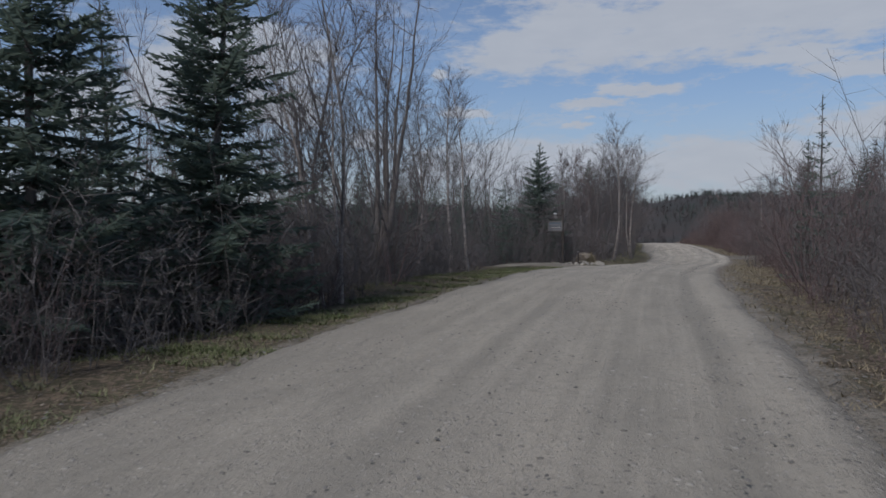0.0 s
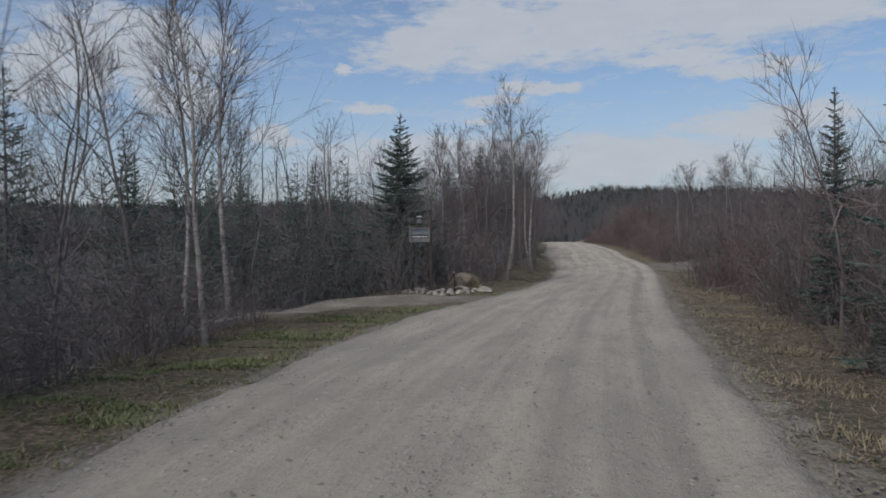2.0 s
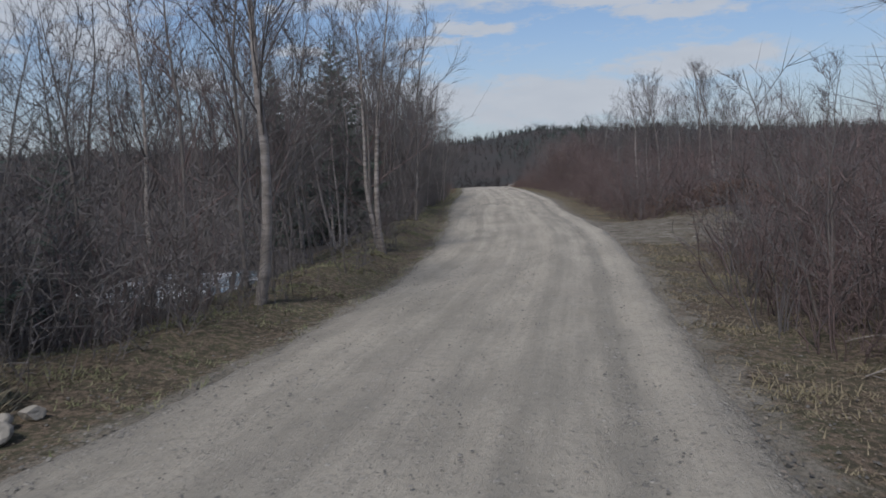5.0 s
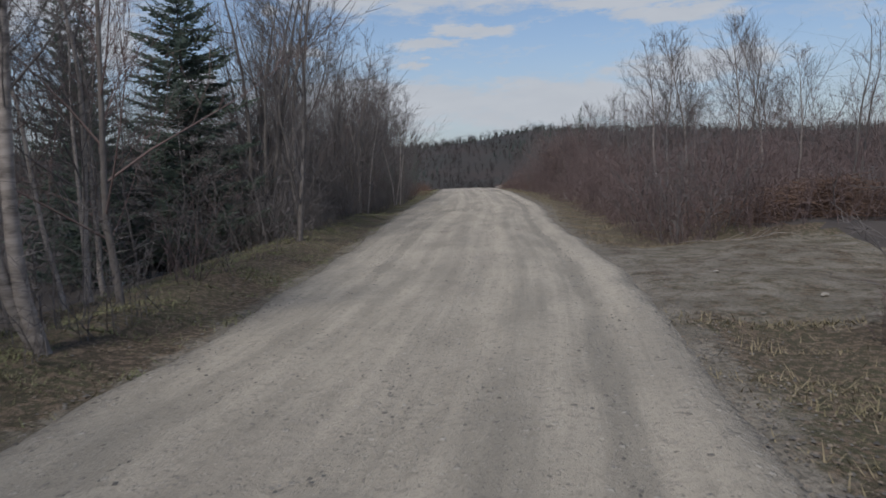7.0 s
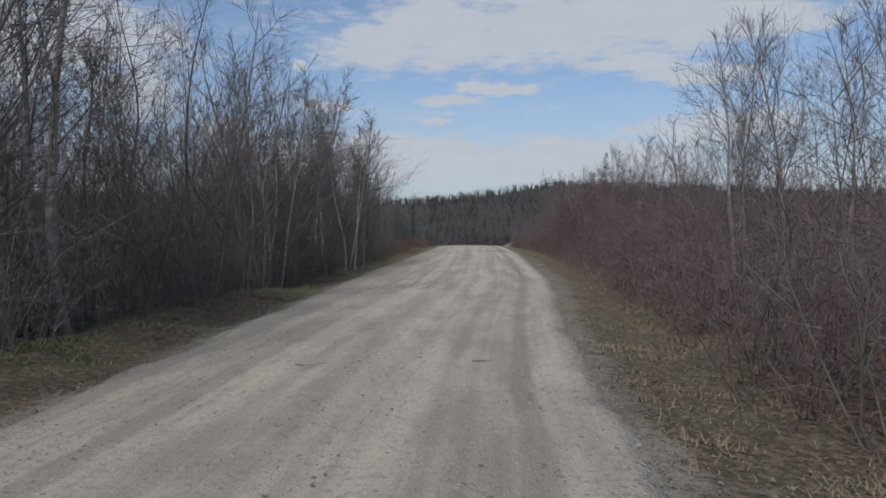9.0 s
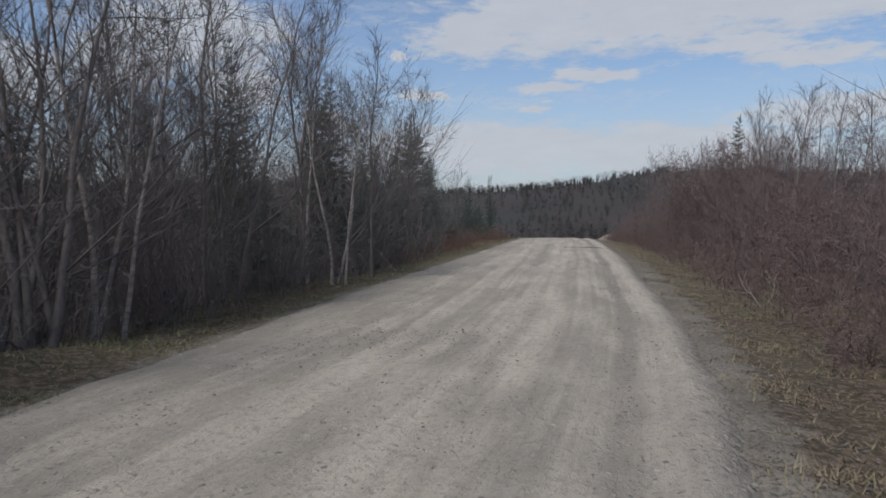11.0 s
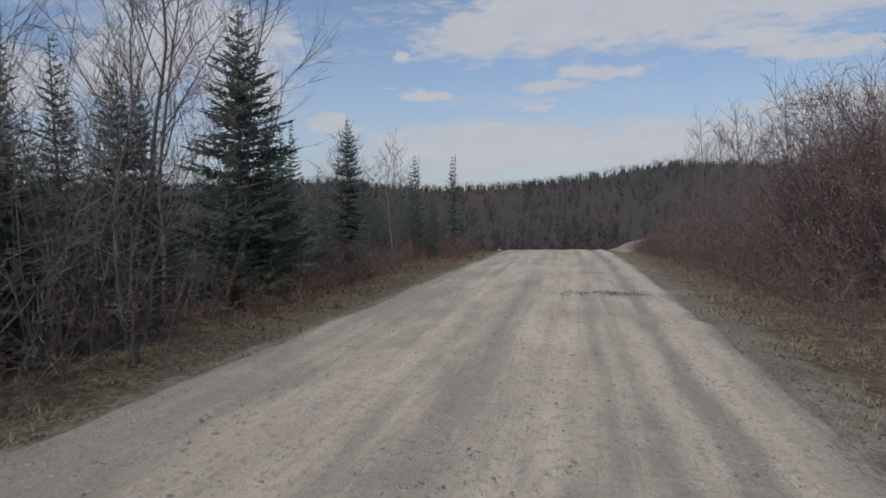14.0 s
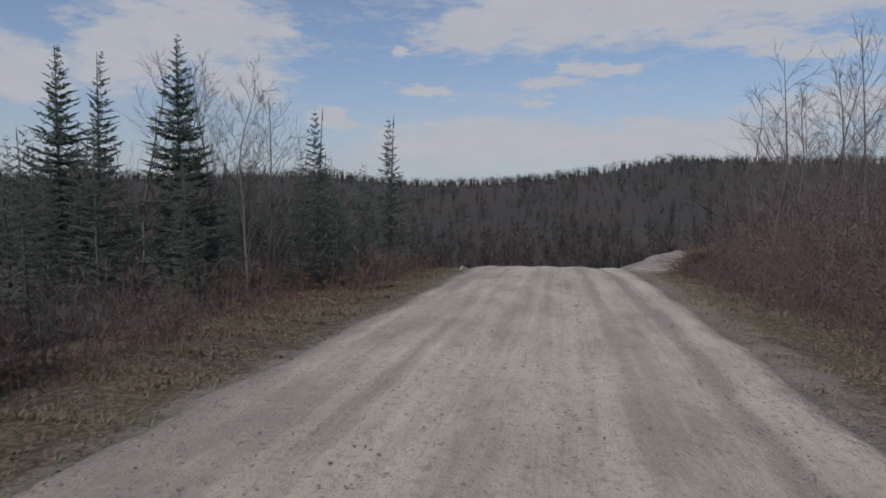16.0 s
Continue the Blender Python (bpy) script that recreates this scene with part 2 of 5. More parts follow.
M_GROUND = ground_material()
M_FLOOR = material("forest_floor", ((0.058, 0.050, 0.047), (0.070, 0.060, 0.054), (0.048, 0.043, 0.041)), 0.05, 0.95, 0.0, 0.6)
M_FARFLOOR = material("far_hillside", ((0.056, 0.045, 0.042), (0.043, 0.044, 0.041), (0.038, 0.035, 0.034)), 0.035, 0.95, 0.0, 0.35)
M_BIRCH = material("birch_bark", ((0.20, 0.175, 0.158), (0.34, 0.305, 0.28), (0.06, 0.05, 0.046)), 3.0, 0.8, 0.5, 4.0, (1, 1, 3.2), 0.4)
M_BARK = material("grey_bark", ((0.115, 0.102, 0.094), (0.175, 0.158, 0.148), (0.06, 0.053, 0.05)), 5.0, 0.9, 0.5, 16.0, (1, 1, 0.4), 0.5)
M_TWIG = material("grey_brown_twigs", ((0.100, 0.090, 0.088), (0.150, 0.136, 0.132), (0.072, 0.065, 0.065)), 2.0, 0.8, 0.0, 12.0, (1, 1, 1), 0.6)
M_RED = material("red_brown_twigs", ((0.125, 0.093, 0.089), (0.178, 0.128, 0.120), (0.082, 0.064, 0.063)), 1.2, 0.75, 0.0, 9.0, (1, 1, 1), 0.6, 0.3)
M_NEEDLE = material("spruce_needles", ((0.1104, 0.15, 0.1248), (0.1464, 0.1872, 0.1488), (0.0912, 0.1272, 0.108)), 1.5, 0.7, 0.0, 8.0, (1, 1, 1), 0.5, 0.3, thin=0.5)
M_GRASS = material("dry_grass", ((0.19, 0.155, 0.095), (0.13, 0.118, 0.06), (0.30, 0.25, 0.17)), 0.5, 0.9, 0.0, 2.5, (1, 1, 1), 0.0, 0.6)
M_OLIVE = material("olive_grass", ((0.140, 0.150, 0.070), (0.085, 0.115, 0.045), (0.27, 0.245, 0.155)), 0.5, 0.9, 0.0, 2.5, (1, 1, 1), 0.0, 0.6)
M_GREEN = material("green_grass", ((0.075, 0.105, 0.036), (0.058, 0.085, 0.03), (0.135, 0.14, 0.062)), 0.5, 0.9, 0.0, 2.5, (1, 1, 1), 0.0, 0.6)
M_LEAF = material("dead_leaves", ((0.125, 0.098, 0.075), (0.165, 0.132, 0.103), (0.26, 0.222, 0.18)), 0.8, 0.9, 0.0, 3.0, (1, 1, 1), 0.0, 0.7)
M_STONE = material("loose_stones", ((0.14, 0.13, 0.118), (0.25, 0.233, 0.21), (0.075, 0.07, 0.064)), 0.7, 0.9, 0.0, 5.0, (1, 1, 1), 0.0, 0.7)
M_ROCK = material("pale_field_stone", ((0.22, 0.20, 0.172), (0.32, 0.295, 0.255), (0.12, 0.11, 0.095)), 2.5, 0.85, 0.7, 12.0, (1, 1, 1), 0.6)
M_FAR = material("far_bare_woods", ((0.052, 0.044, 0.042), (0.063, 0.049, 0.045), (0.046, 0.044, 0.043)), 0.02, 0.9, 0.0, 0.1, (1, 1, 1), 0.0, 0.2)
M_FARPINE = material("far_conifers", ((0.050, 0.061, 0.055), (0.059, 0.071, 0.063), (0.043, 0.053, 0.049)), 0.02, 0.9, 0.0, 0.1, (1, 1, 1), 0.0, 0.5)
M_DEADWOOD = material("bleached_wood", ((0.22, 0.195, 0.175), (0.30, 0.275, 0.25), (0.13, 0.115, 0.10)), 6.0, 0.85, 0.4, 30.0, (1, 1, 0.2))
# sign's board and print: the shade it stands in is put into these colours
M_FRAME = material("weathered_board_shade_tone", ((0.17, 0.162, 0.152), (0.215, 0.205, 0.195), (0.12, 0.113, 0.106)), 6.0, 0.8, 0.3, 40.0, (0.3, 1, 1))
M_POST = material("dark_post_wood", ((0.05, 0.042, 0.037), (0.075, 0.063, 0.055), (0.034, 0.029, 0.026)), 6.0, 0.85, 0.4, 30.0, (1, 1, 0.2))
M_BLUE = material("faded_blue_print_shade_tone", ((0.10, 0.135, 0.165), (0.14, 0.165, 0.19), (0.08, 0.10, 0.12)), 9.0, 0.5, 0.0)
M_DARK = material("dark_print", ((0.05, 0.05, 0.055), (0.08, 0.075, 0.075), (0.04, 0.04, 0.04)), 9.0, 0.5, 0.0)
M_PALE = material("pale_print", ((0.16, 0.17, 0.185), (0.21, 0.215, 0.225), (0.12, 0.13, 0.145)), 9.0, 0.5, 0.0)
M_WHITE = material("white_painted_metal", ((0.66, 0.66, 0.64), (0.75, 0.75, 0.73), (0.5, 0.5, 0.48)), 8.0, 0.5, 0.0)
M_YELLOW = material("yellow_petals", ((0.55, 0.45, 0.12), (0.6, 0.55, 0.25), (0.42, 0.34, 0.1)), 8.0, 0.6, 0.0)
M_STRAW = material("matted_straw", ((0.28, 0.24, 0.155), (0.36, 0.31, 0.21), (0.19, 0.16, 0.11)), 2.0, 0.9, 0.0, 6.0, (1, 1, 1), 0.0, 0.5)
M_SLASH = material("rust_brown_brush", ((0.150, 0.092, 0.066), (0.205, 0.132, 0.096), (0.095, 0.066, 0.054)), 1.0, 0.85, 0.0, 5.0, (1, 1, 1), 0.0, 0.5)
M_TAN = material("tan_stone", ((0.165, 0.138, 0.105), (0.23, 0.195, 0.155), (0.10, 0.083, 0.065)), 2.5, 0.85, 0.7, 12.0)
M_MOUND = material("pale_loose_gravel", ((0.19, 0.175, 0.155), (0.25, 0.23, 0.205), (0.12, 0.112, 0.10)), 1.0, 0.95, 0.7, 18.0)
M_CATKIN = material("pale_catkins", ((0.42, 0.34, 0.27), (0.55, 0.46, 0.38), (0.30, 0.22, 0.17)), 3.0, 0.8, 0.0, 5.0, (1, 1, 1), 0.0, 0.6)


def bright_pool_material():
    """Pool water: the bright sky's reflection is painted as dull pale patches, dark and glossy between."""
    m = bpy.data.materials.new("pool_with_painted_sky")
    m.use_nodes = True
    k = Nodes(m.node_tree)
    clear_water = k.ramp(k.noise(k.add("ShaderNodeTexCoord").outputs["Object"], 0.9, 5.0, 0.6), 0.42, 0.56)
    b = k.add("ShaderNodeBsdfPrincipled")
    # near-white base colour stands in for sky reflected on the water
    k.tree.links.new(k.mix(clear_water, (0.78, 0.80, 0.82), (0.05, 0.05, 0.045)), b.inputs["Base Color"])
    k.tree.links.new(k.math("SUBTRACT", 0.5, k.math("MULTIPLY", clear_water, 0.46)), b.inputs["Roughness"])
    b.inputs["IOR"].default_value = 1.33
    k.add("ShaderNodeOutputMaterial", b.outputs[0])
    return m


M_WATER = bright_pool_material()

# ---- lie of the land ----
PROFILE = [(-60, -3.0), (-6, -0.39), (0, 0.0), (6, 0.39), (12, 0.55), (18, 0.65), (24, 0.49), (30, 0.33), (36, 0.13), (42, -0.03), (48, -0.08),
           (54, -0.01), (60, 0.02), (66, -0.02), (72, -0.02), (78, 0.06), (84, 0.1), (90, 0.15), (96, 0.17), (102, 0.16), (108, 0.13),
           (114, 0.08), (120, 0.0), (125, -0.2), (130, -0.6), (136, -1.2), (146, -2.6), (180, -7.0)]
EDGE_L = [(-60, -4.5), (0, -4.35), (19, -4.3), (23, -4.5), (27, -4.3), (30, -3.85), (33, -3.45), (37, -3.05), (40, -2.7), (44, -2.45), (47, -2.4), (51, -2.5), (55, -2.7), (60, -3.05),
          (65, -3.65), (70, -4.1), (75, -4.5), (80, -4.85), (86, -5.05), (92, -5.4), (98, -5.8), (104, -6.4), (110, -6.9), (116, -7.4), (126, -8.8), (150, -12.6), (180, -18.6)]
EDGE_R = [(-60, 1.3), (5, 1.15), (10, 0.9), (16, 0.62), (20, 0.65), (25, 0.85), (30, 1.1), (36, 1.6), (40, 1.85), (44, 2.2), (48, 2.45), (53, 2.6), (57, 2.4), (62, 2.05), (68, 1.85), (73, 1.9), (77, 1.7), (80, 1.45),
          (84, 1.05), (90, 0.65), (93, 0.3), (98, -0.2), (103, -0.7), (110, -1.45), (116, -2.2), (124, -3.1), (150, -6.8), (180, -12.4)]


def along(y, table, blur=2.5):
    ys, vs = np.array(table).T
    y = np.asarray(y, float)
    return sum(np.interp(y + d, ys, vs) for d in (-blur, -blur / 2, 0, blur / 2, blur)) / 5


def smooth(v, a, b):
    t = np.clip((np.asarray(v, float) - a) / (b - a), 0, 1)
    return t * t * (3 - 2 * t)


def waves(x, y, size):
    """Uneven rolling between -1 and 1."""
    x, y = np.asarray(x, float) / size, np.asarray(y, float) / size
    return (np.sin(2.1 * x + 1.3 * np.sin(1.7 * y)) + np.sin(1.9 * y + 1.1 * np.sin(2.3 * x + 2)) + np.sin(3.7 * x - 2.9 * y) * 0.6) / 2.6


# metres from the road's edge to the foot of the brush
FOOT_L = [(-60, 1.5), (9, 1.5), (14, 2.0), (19, 2.2), (26, 3.0), (31, 3.0), (36, 1.3), (47, 1.0), (58, 1.3), (68, 1.5), (78, 1.1), (86, 1.05), (94, 1.2), (99, 1.6), (108, 1.9), (112, 1.6), (116, 1.3), (180, 1.3)]
FOOT_R = [(-60, 0.9), (10, 0.9), (15, 1.3), (25, 1.9), (33, 2.3), (40, 1.7), (48, 2.0), (61, 1.6), (75, 1.5), (98, 1.8), (107, 1.6), (118, 1.4), (180, 1.4)]
# how far the ground falls away into the woods on the left
DROP = [(-60, 0.35), (34, 0.35), (40, 0.9), (58, 1.0), (63, 0.6), (86, 0.6), (92, 0.28), (180, 0.28)]


def driveway(x, y):
    """1 on the side lane that leaves to the left, 0 off it."""
    run, off = -0.57 * (x + 5.5) - 0.82 * (y - 30.0), 0.82 * (x + 5.5) - 0.57 * (y - 30.0)
    return smooth(1.35 - np.abs(off + 0.55), -0.3, 0.6) * smooth(run, -4.5, -3.0) * smooth(run, 18, 14)


def shelf(x, y):
    """1 on the level ground beside the side lane and the flower bed."""
    return smooth(8.0 - np.abs(y - 30.5), -1.5, 2.0) * smooth(x, -10.5, -7.6)


def turnout(x, y):
    """1 on the gravel turnout on the right."""
    return smooth(1.0 - np.hypot((x - 5.6) / 6.5, (y - 54.3) / 4.8), -0.05, 0.25)


RIDGE = [(-180, 13), (-90, 14), (-45, 13.5), (-30, 14), (-22, 16), (-15, 11.8), (-9, 13.4), (-4, 17), (2, 20.5), (8, 19.5), (13, 19.5), (19, 16), (40, 14), (90, 15), (180, 13)]


def terrain(x, y):
    x, y = np.asarray(x, float), np.asarray(y, float)
    left, right = along(y, EDGE_L) - x, x - along(y, EDGE_R)
    z = along(y, PROFILE) + 0.0
    z = z - along(y, DROP) * smooth(left, 1.1, 5.5) * (1 - 0.92 * np.maximum(driveway(x, y), shelf(x, y))) - 0.06 * smooth(left, 0.0, 0.6) * (1 - driveway(x, y))
    z = z + 0.27 * smooth(left, 0.3, 1.5) * smooth(y, 34, 39) * smooth(y, 76, 68)
    lift = 0.35 * smooth(right, 1.6, 6) + 0.9 * smooth(right, 6, 22)
    z = z + lift * (1 - 0.9 * turnout(x, y)) - 0.10 * smooth(right, 0.1, 1.2) * (1 - turnout(x, y))
    off = np.maximum(smooth(left, 0.3, 3), smooth(right, 0.3, 3))
    z = z + off * (0.10 * waves(x, y, 1.3) + 0.16 * waves(x + 7, y, 4.0)) + 0.02 * waves(x, y, 0.7) * off
    wet = np.exp(-((x + 9.4) / 2.8) ** 2 - ((y - 49.4) / 3.2) ** 2) + np.exp(-((x + 9.0) / 1.9) ** 2 - ((y - 59.4) / 1.8) ** 2)
    z = z + 0.55 * (0.35 - wet) * smooth(left, 2.5, 4.6) * smooth(12.0 - np.abs(y - 52), 0, 4)
    away = np.hypot(x + 3, y - 60)
    azim = np.degrees(np.arctan2(x + 3, y - 60))
    ridge = np.interp(azim, *np.array(RIDGE).T)
    far = -7 * smooth(away, 60, 150) + (ridge + 7) * smooth(away, 150, 330) + 1.2 * waves(x, y, 30.0) * smooth(away, 100, 200)
    wgt = smooth(away, 78, 130)
    return z * (1 - wgt) + far * wgt


def height(x, y):
    return float(terrain(x, y))


# ---- mesh helpers ----
def part(name, bm, mat, parent, label=""):
    me = bpy.data.meshes.new(name)
    bm.to_mesh(me)
    bm.free()
    me.materials.append(mat)
    ob = new(name, me)
    ob.parent = parent
    return tagged(ob, label)


def fast_mesh(name, verts, tris, mat):
    """A mesh from numpy arrays of corners and triangles."""
    me = bpy.data.meshes.new(name)
    me.vertices.add(len(verts))
    me.vertices.foreach_set("co", np.asarray(verts, np.float32).ravel())
    me.loops.add(len(tris) * 3)
    me.loops.foreach_set("vertex_index", np.asarray(tris, np.int32).ravel())
    me.polygons.add(len(tris))
    me.polygons.foreach_set("loop_start", np.arange(0, len(tris) * 3, 3, dtype=np.int32))
    me.polygons.foreach_set("loop_total", np.full(len(tris), 3, np.int32))
    me.update(calc_edges=True)
    me.materials.append(mat)
    return me


def sticks(segs, sides=3):
    """Tapered prisms along segments: rows of x0 y0 z0 x1 y1 z1 r0 r1. Returns corners and triangles."""
    s = np.asarray(segs, float)
    a, b, r0, r1 = s[:, 0:3], s[:, 3:6], s[:, 6], s[:, 7]
    d = b - a
    d /= np.linalg.norm(d, axis=1, keepdims=True) + 1e-9
    ref = np.where(np.abs(d[:, 2:3]) < 0.9, [[0, 0, 1.0]], [[1.0, 0, 0]])
    u = np.cross(d, ref)
    u /= np.linalg.norm(u, axis=1, keepdims=True) + 1e-9
    v = np.cross(d, u)
    ang = np.arange(sides) * 2 * np.pi / sides
    ring = u[:, None] * np.cos(ang)[None, :, None] + v[:, None] * np.sin(ang)[None, :, None]
    lo, hi = a[:, None] + ring * r0[:, None, None], b[:, None] + ring * r1[:, None, None]
    verts = np.concatenate([lo, hi], 1).reshape(-1, 3)
    i = np.arange(sides)
    j = (i + 1) % sides
    one = np.concatenate([np.stack([i, j, j + sides], 1), np.stack([i, j + sides, i + sides], 1)])
    tris = (np.arange(len(s))[:, None, None] * 2 * sides + one[None]).reshape(-1, 3)
    return verts, tris


def slivers(a, b, r):
    """The finest twigs: a slim triangle from a to b, turned at random."""
    a, b = np.asarray(a, float), np.asarray(b, float)
    d = b - a
    d /= np.linalg.norm(d, axis=1, keepdims=True) + 1e-9
    u = np.cross(d, np.random.default_rng(len(a)).normal(0, 1, a.shape))
    u *= np.reshape(r, (-1, 1)) / (np.linalg.norm(u, axis=1, keepdims=True) + 1e-9)
    verts = np.stack([a - u, a + u, b], 1).reshape(-1, 3)
    return verts, np.arange(len(a) * 3).reshape(-1, 3)


def tubes(lines, sides):
    """Unbroken tapered tubes: each line is a list of points and two end radii."""
    vs, ts, o = [], [], 0
    ang = np.arange(sides) * 2 * np.pi / sides
    for pts, r0, r1 in lines:
        p = np.array(pts)
        d = np.gradient(p, axis=0)
        d /= np.linalg.norm(d, axis=1, keepdims=True)
        u = np.cross(d, [0.31, 0.95, 0.1])
        u /= np.linalg.norm(u, axis=1, keepdims=True)
        v = np.cross(d, u)
        r = np.linspace(0, 1, len(p))
        r = (r0 + (r1 - r0) * r ** 0.85)[:, None, None]
        ring = p[:, None] + (u[:, None] * np.cos(ang)[None, :, None] + v[:, None] * np.sin(ang)[None, :, None]) * r
        n, i = len(p), np.arange(sides)
        j = (i + 1) % sides
        one = np.concatenate([np.stack([i, j, j + sides], 1), np.stack([i, j + sides, i + sides], 1)])
        ts.append((np.arange(n - 1)[:, None, None] * sides + one[None]).reshape(-1, 3) + o)
        vs.append(ring.reshape(-1, 3))
        o += n * sides
    return np.concatenate(vs), np.concatenate(ts)


def joined(*pieces):
    vs, ts, o = [], [], 0
    for v, t in pieces:
        vs.append(v)
        ts.append(t + o)
        o += len(v)
    return np.concatenate(vs), np.concatenate(ts)


def branch_path(rng, p, d, length, r0, r1, n, bend=0.12, up=0.0):
    """A wandering limb as segments; also gives back its points."""
    pts, segs = [np.array(p, float)], []
    d = np.array(d, float)
    for i in range(n):
        d = d + rng.normal(0, bend, 3) + np.array([0, 0, up])
        d /= np.linalg.norm(d)
        q = pts[-1] + d * length / n
        a, b = r0 + (r1 - r0) * i / n, r0 + (r1 - r0) * (i + 1) / n
        segs.append((*pts[-1], *q, a, b))
        pts.append(q)
    return segs, pts, d


def limb_dir(rng, axis, spread):
    """A way that leaves the axis at about that angle."""
    axis = np.array(axis) / np.linalg.norm(axis)
    side = np.cross(axis, rng.normal(0, 1, 3))
    side /= np.linalg.norm(side) + 1e-9
    return axis * math.cos(spread) + side * math.sin(spread)


def thing(name, label, category, group=""):
    return tagged(new(name), label, category, group)


# ---- ground and road ----
def grid_rows(stops):
    """Grid lines from (start, step) stops up to the last start."""
    out = []
    for (a, step), (b, _) in zip(stops, stops[1:]):
        out += list(np.arange(a, b - step * 0.3, step))
    return np.array(out + [stops[-1][0]])


def sheet(name, xs, ys, mat, lift=0.0, keep=None, area=None):
    gx, gy = np.meshgrid(xs, ys)
    gz = terrain(gx, gy) + lift
    if area is not None:
        gz = gz + area(gx, gy)
    verts = np.stack([gx, gy, gz], -1).reshape(-1, 3)
    n, m = len(ys), len(xs)
    i = (np.arange(n - 1)[:, None] * m + np.arange(m - 1)[None]).ravel()
    tris = np.concatenate([np.stack([i, i + 1, i + m + 1], 1), np.stack([i, i + m + 1, i + m], 1)])
    if keep is not None:
        c = verts[tris].mean(1)
        tris = tris[keep(c[:, 0], c[:, 1])]
    me = fast_mesh(name, verts, tris, mat)
    me.shade_smooth()
    return new(name, me)


def verge(x, y):
    out = np.maximum(along(y, EDGE_L) - x, x - along(y, EDGE_R)) + 0.12 * waves(x, y, 0.55) + 0.06 * waves(x, y, 0.25)
    return 0.14 * smooth(out, -0.3, 0.15)


xs = grid_rows([(-2500, 250), (-500, 25), (-100, 6), (-28, 0.8), (-14, 0.35), (10, 0.6), (24, 6), (100, 25), (500, 250), (2500, 1)])
ys = grid_rows([(-2500, 250), (-500, 25), (-75, 5), (-10, 0.5), (130, 3), (190, 12), (520, 60), (1000, 250), (3000, 1)])
ground = sheet("ground", xs, ys, M_GROUND, -0.17, None, verge)
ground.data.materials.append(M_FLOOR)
ground.data.materials.append(M_FARFLOOR)
mid = np.zeros(len(ground.data.polygons) * 3, np.float32)
ground.data.polygons.foreach_get("center", mid)
mid = mid.reshape(-1, 3)
far_off = np.hypot(mid[:, 0] + 3, mid[:, 1] - 60) > 84
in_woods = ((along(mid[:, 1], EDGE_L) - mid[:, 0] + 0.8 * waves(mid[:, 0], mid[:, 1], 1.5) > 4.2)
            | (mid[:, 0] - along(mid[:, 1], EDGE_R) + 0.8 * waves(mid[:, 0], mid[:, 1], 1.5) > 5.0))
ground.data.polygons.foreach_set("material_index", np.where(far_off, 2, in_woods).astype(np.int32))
where = np.zeros(len(ground.data.vertices) * 3, np.float32)
ground.data.vertices.foreach_get("co", where)
where = where.reshape(-1, 3)
out = np.maximum(along(where[:, 1], EDGE_L) - where[:, 0], where[:, 0] - along(where[:, 1], EDGE_R))
tone = ground.data.attributes.new("gravel", "FLOAT", "POINT")
narrow_side = along(where[:, 1], EDGE_L) > where[:, 0]
tone.data.foreach_set("value", np.maximum.reduce([1.0 - np.where(narrow_side, smooth(out, -0.1, 0.65), smooth(out, -0.1, along(where[:, 1], [(-60, 0.8), (62, 0.8), (84, 1.5), (180, 1.5)]))), 0.8 * driveway(where[:, 0], where[:, 1]), 0.56 * turnout(where[:, 0], where[:, 1])]).astype(np.float32))
tagged(ground, "brown leaf litter and dry grass on uneven ground", "ground", kind="structure")


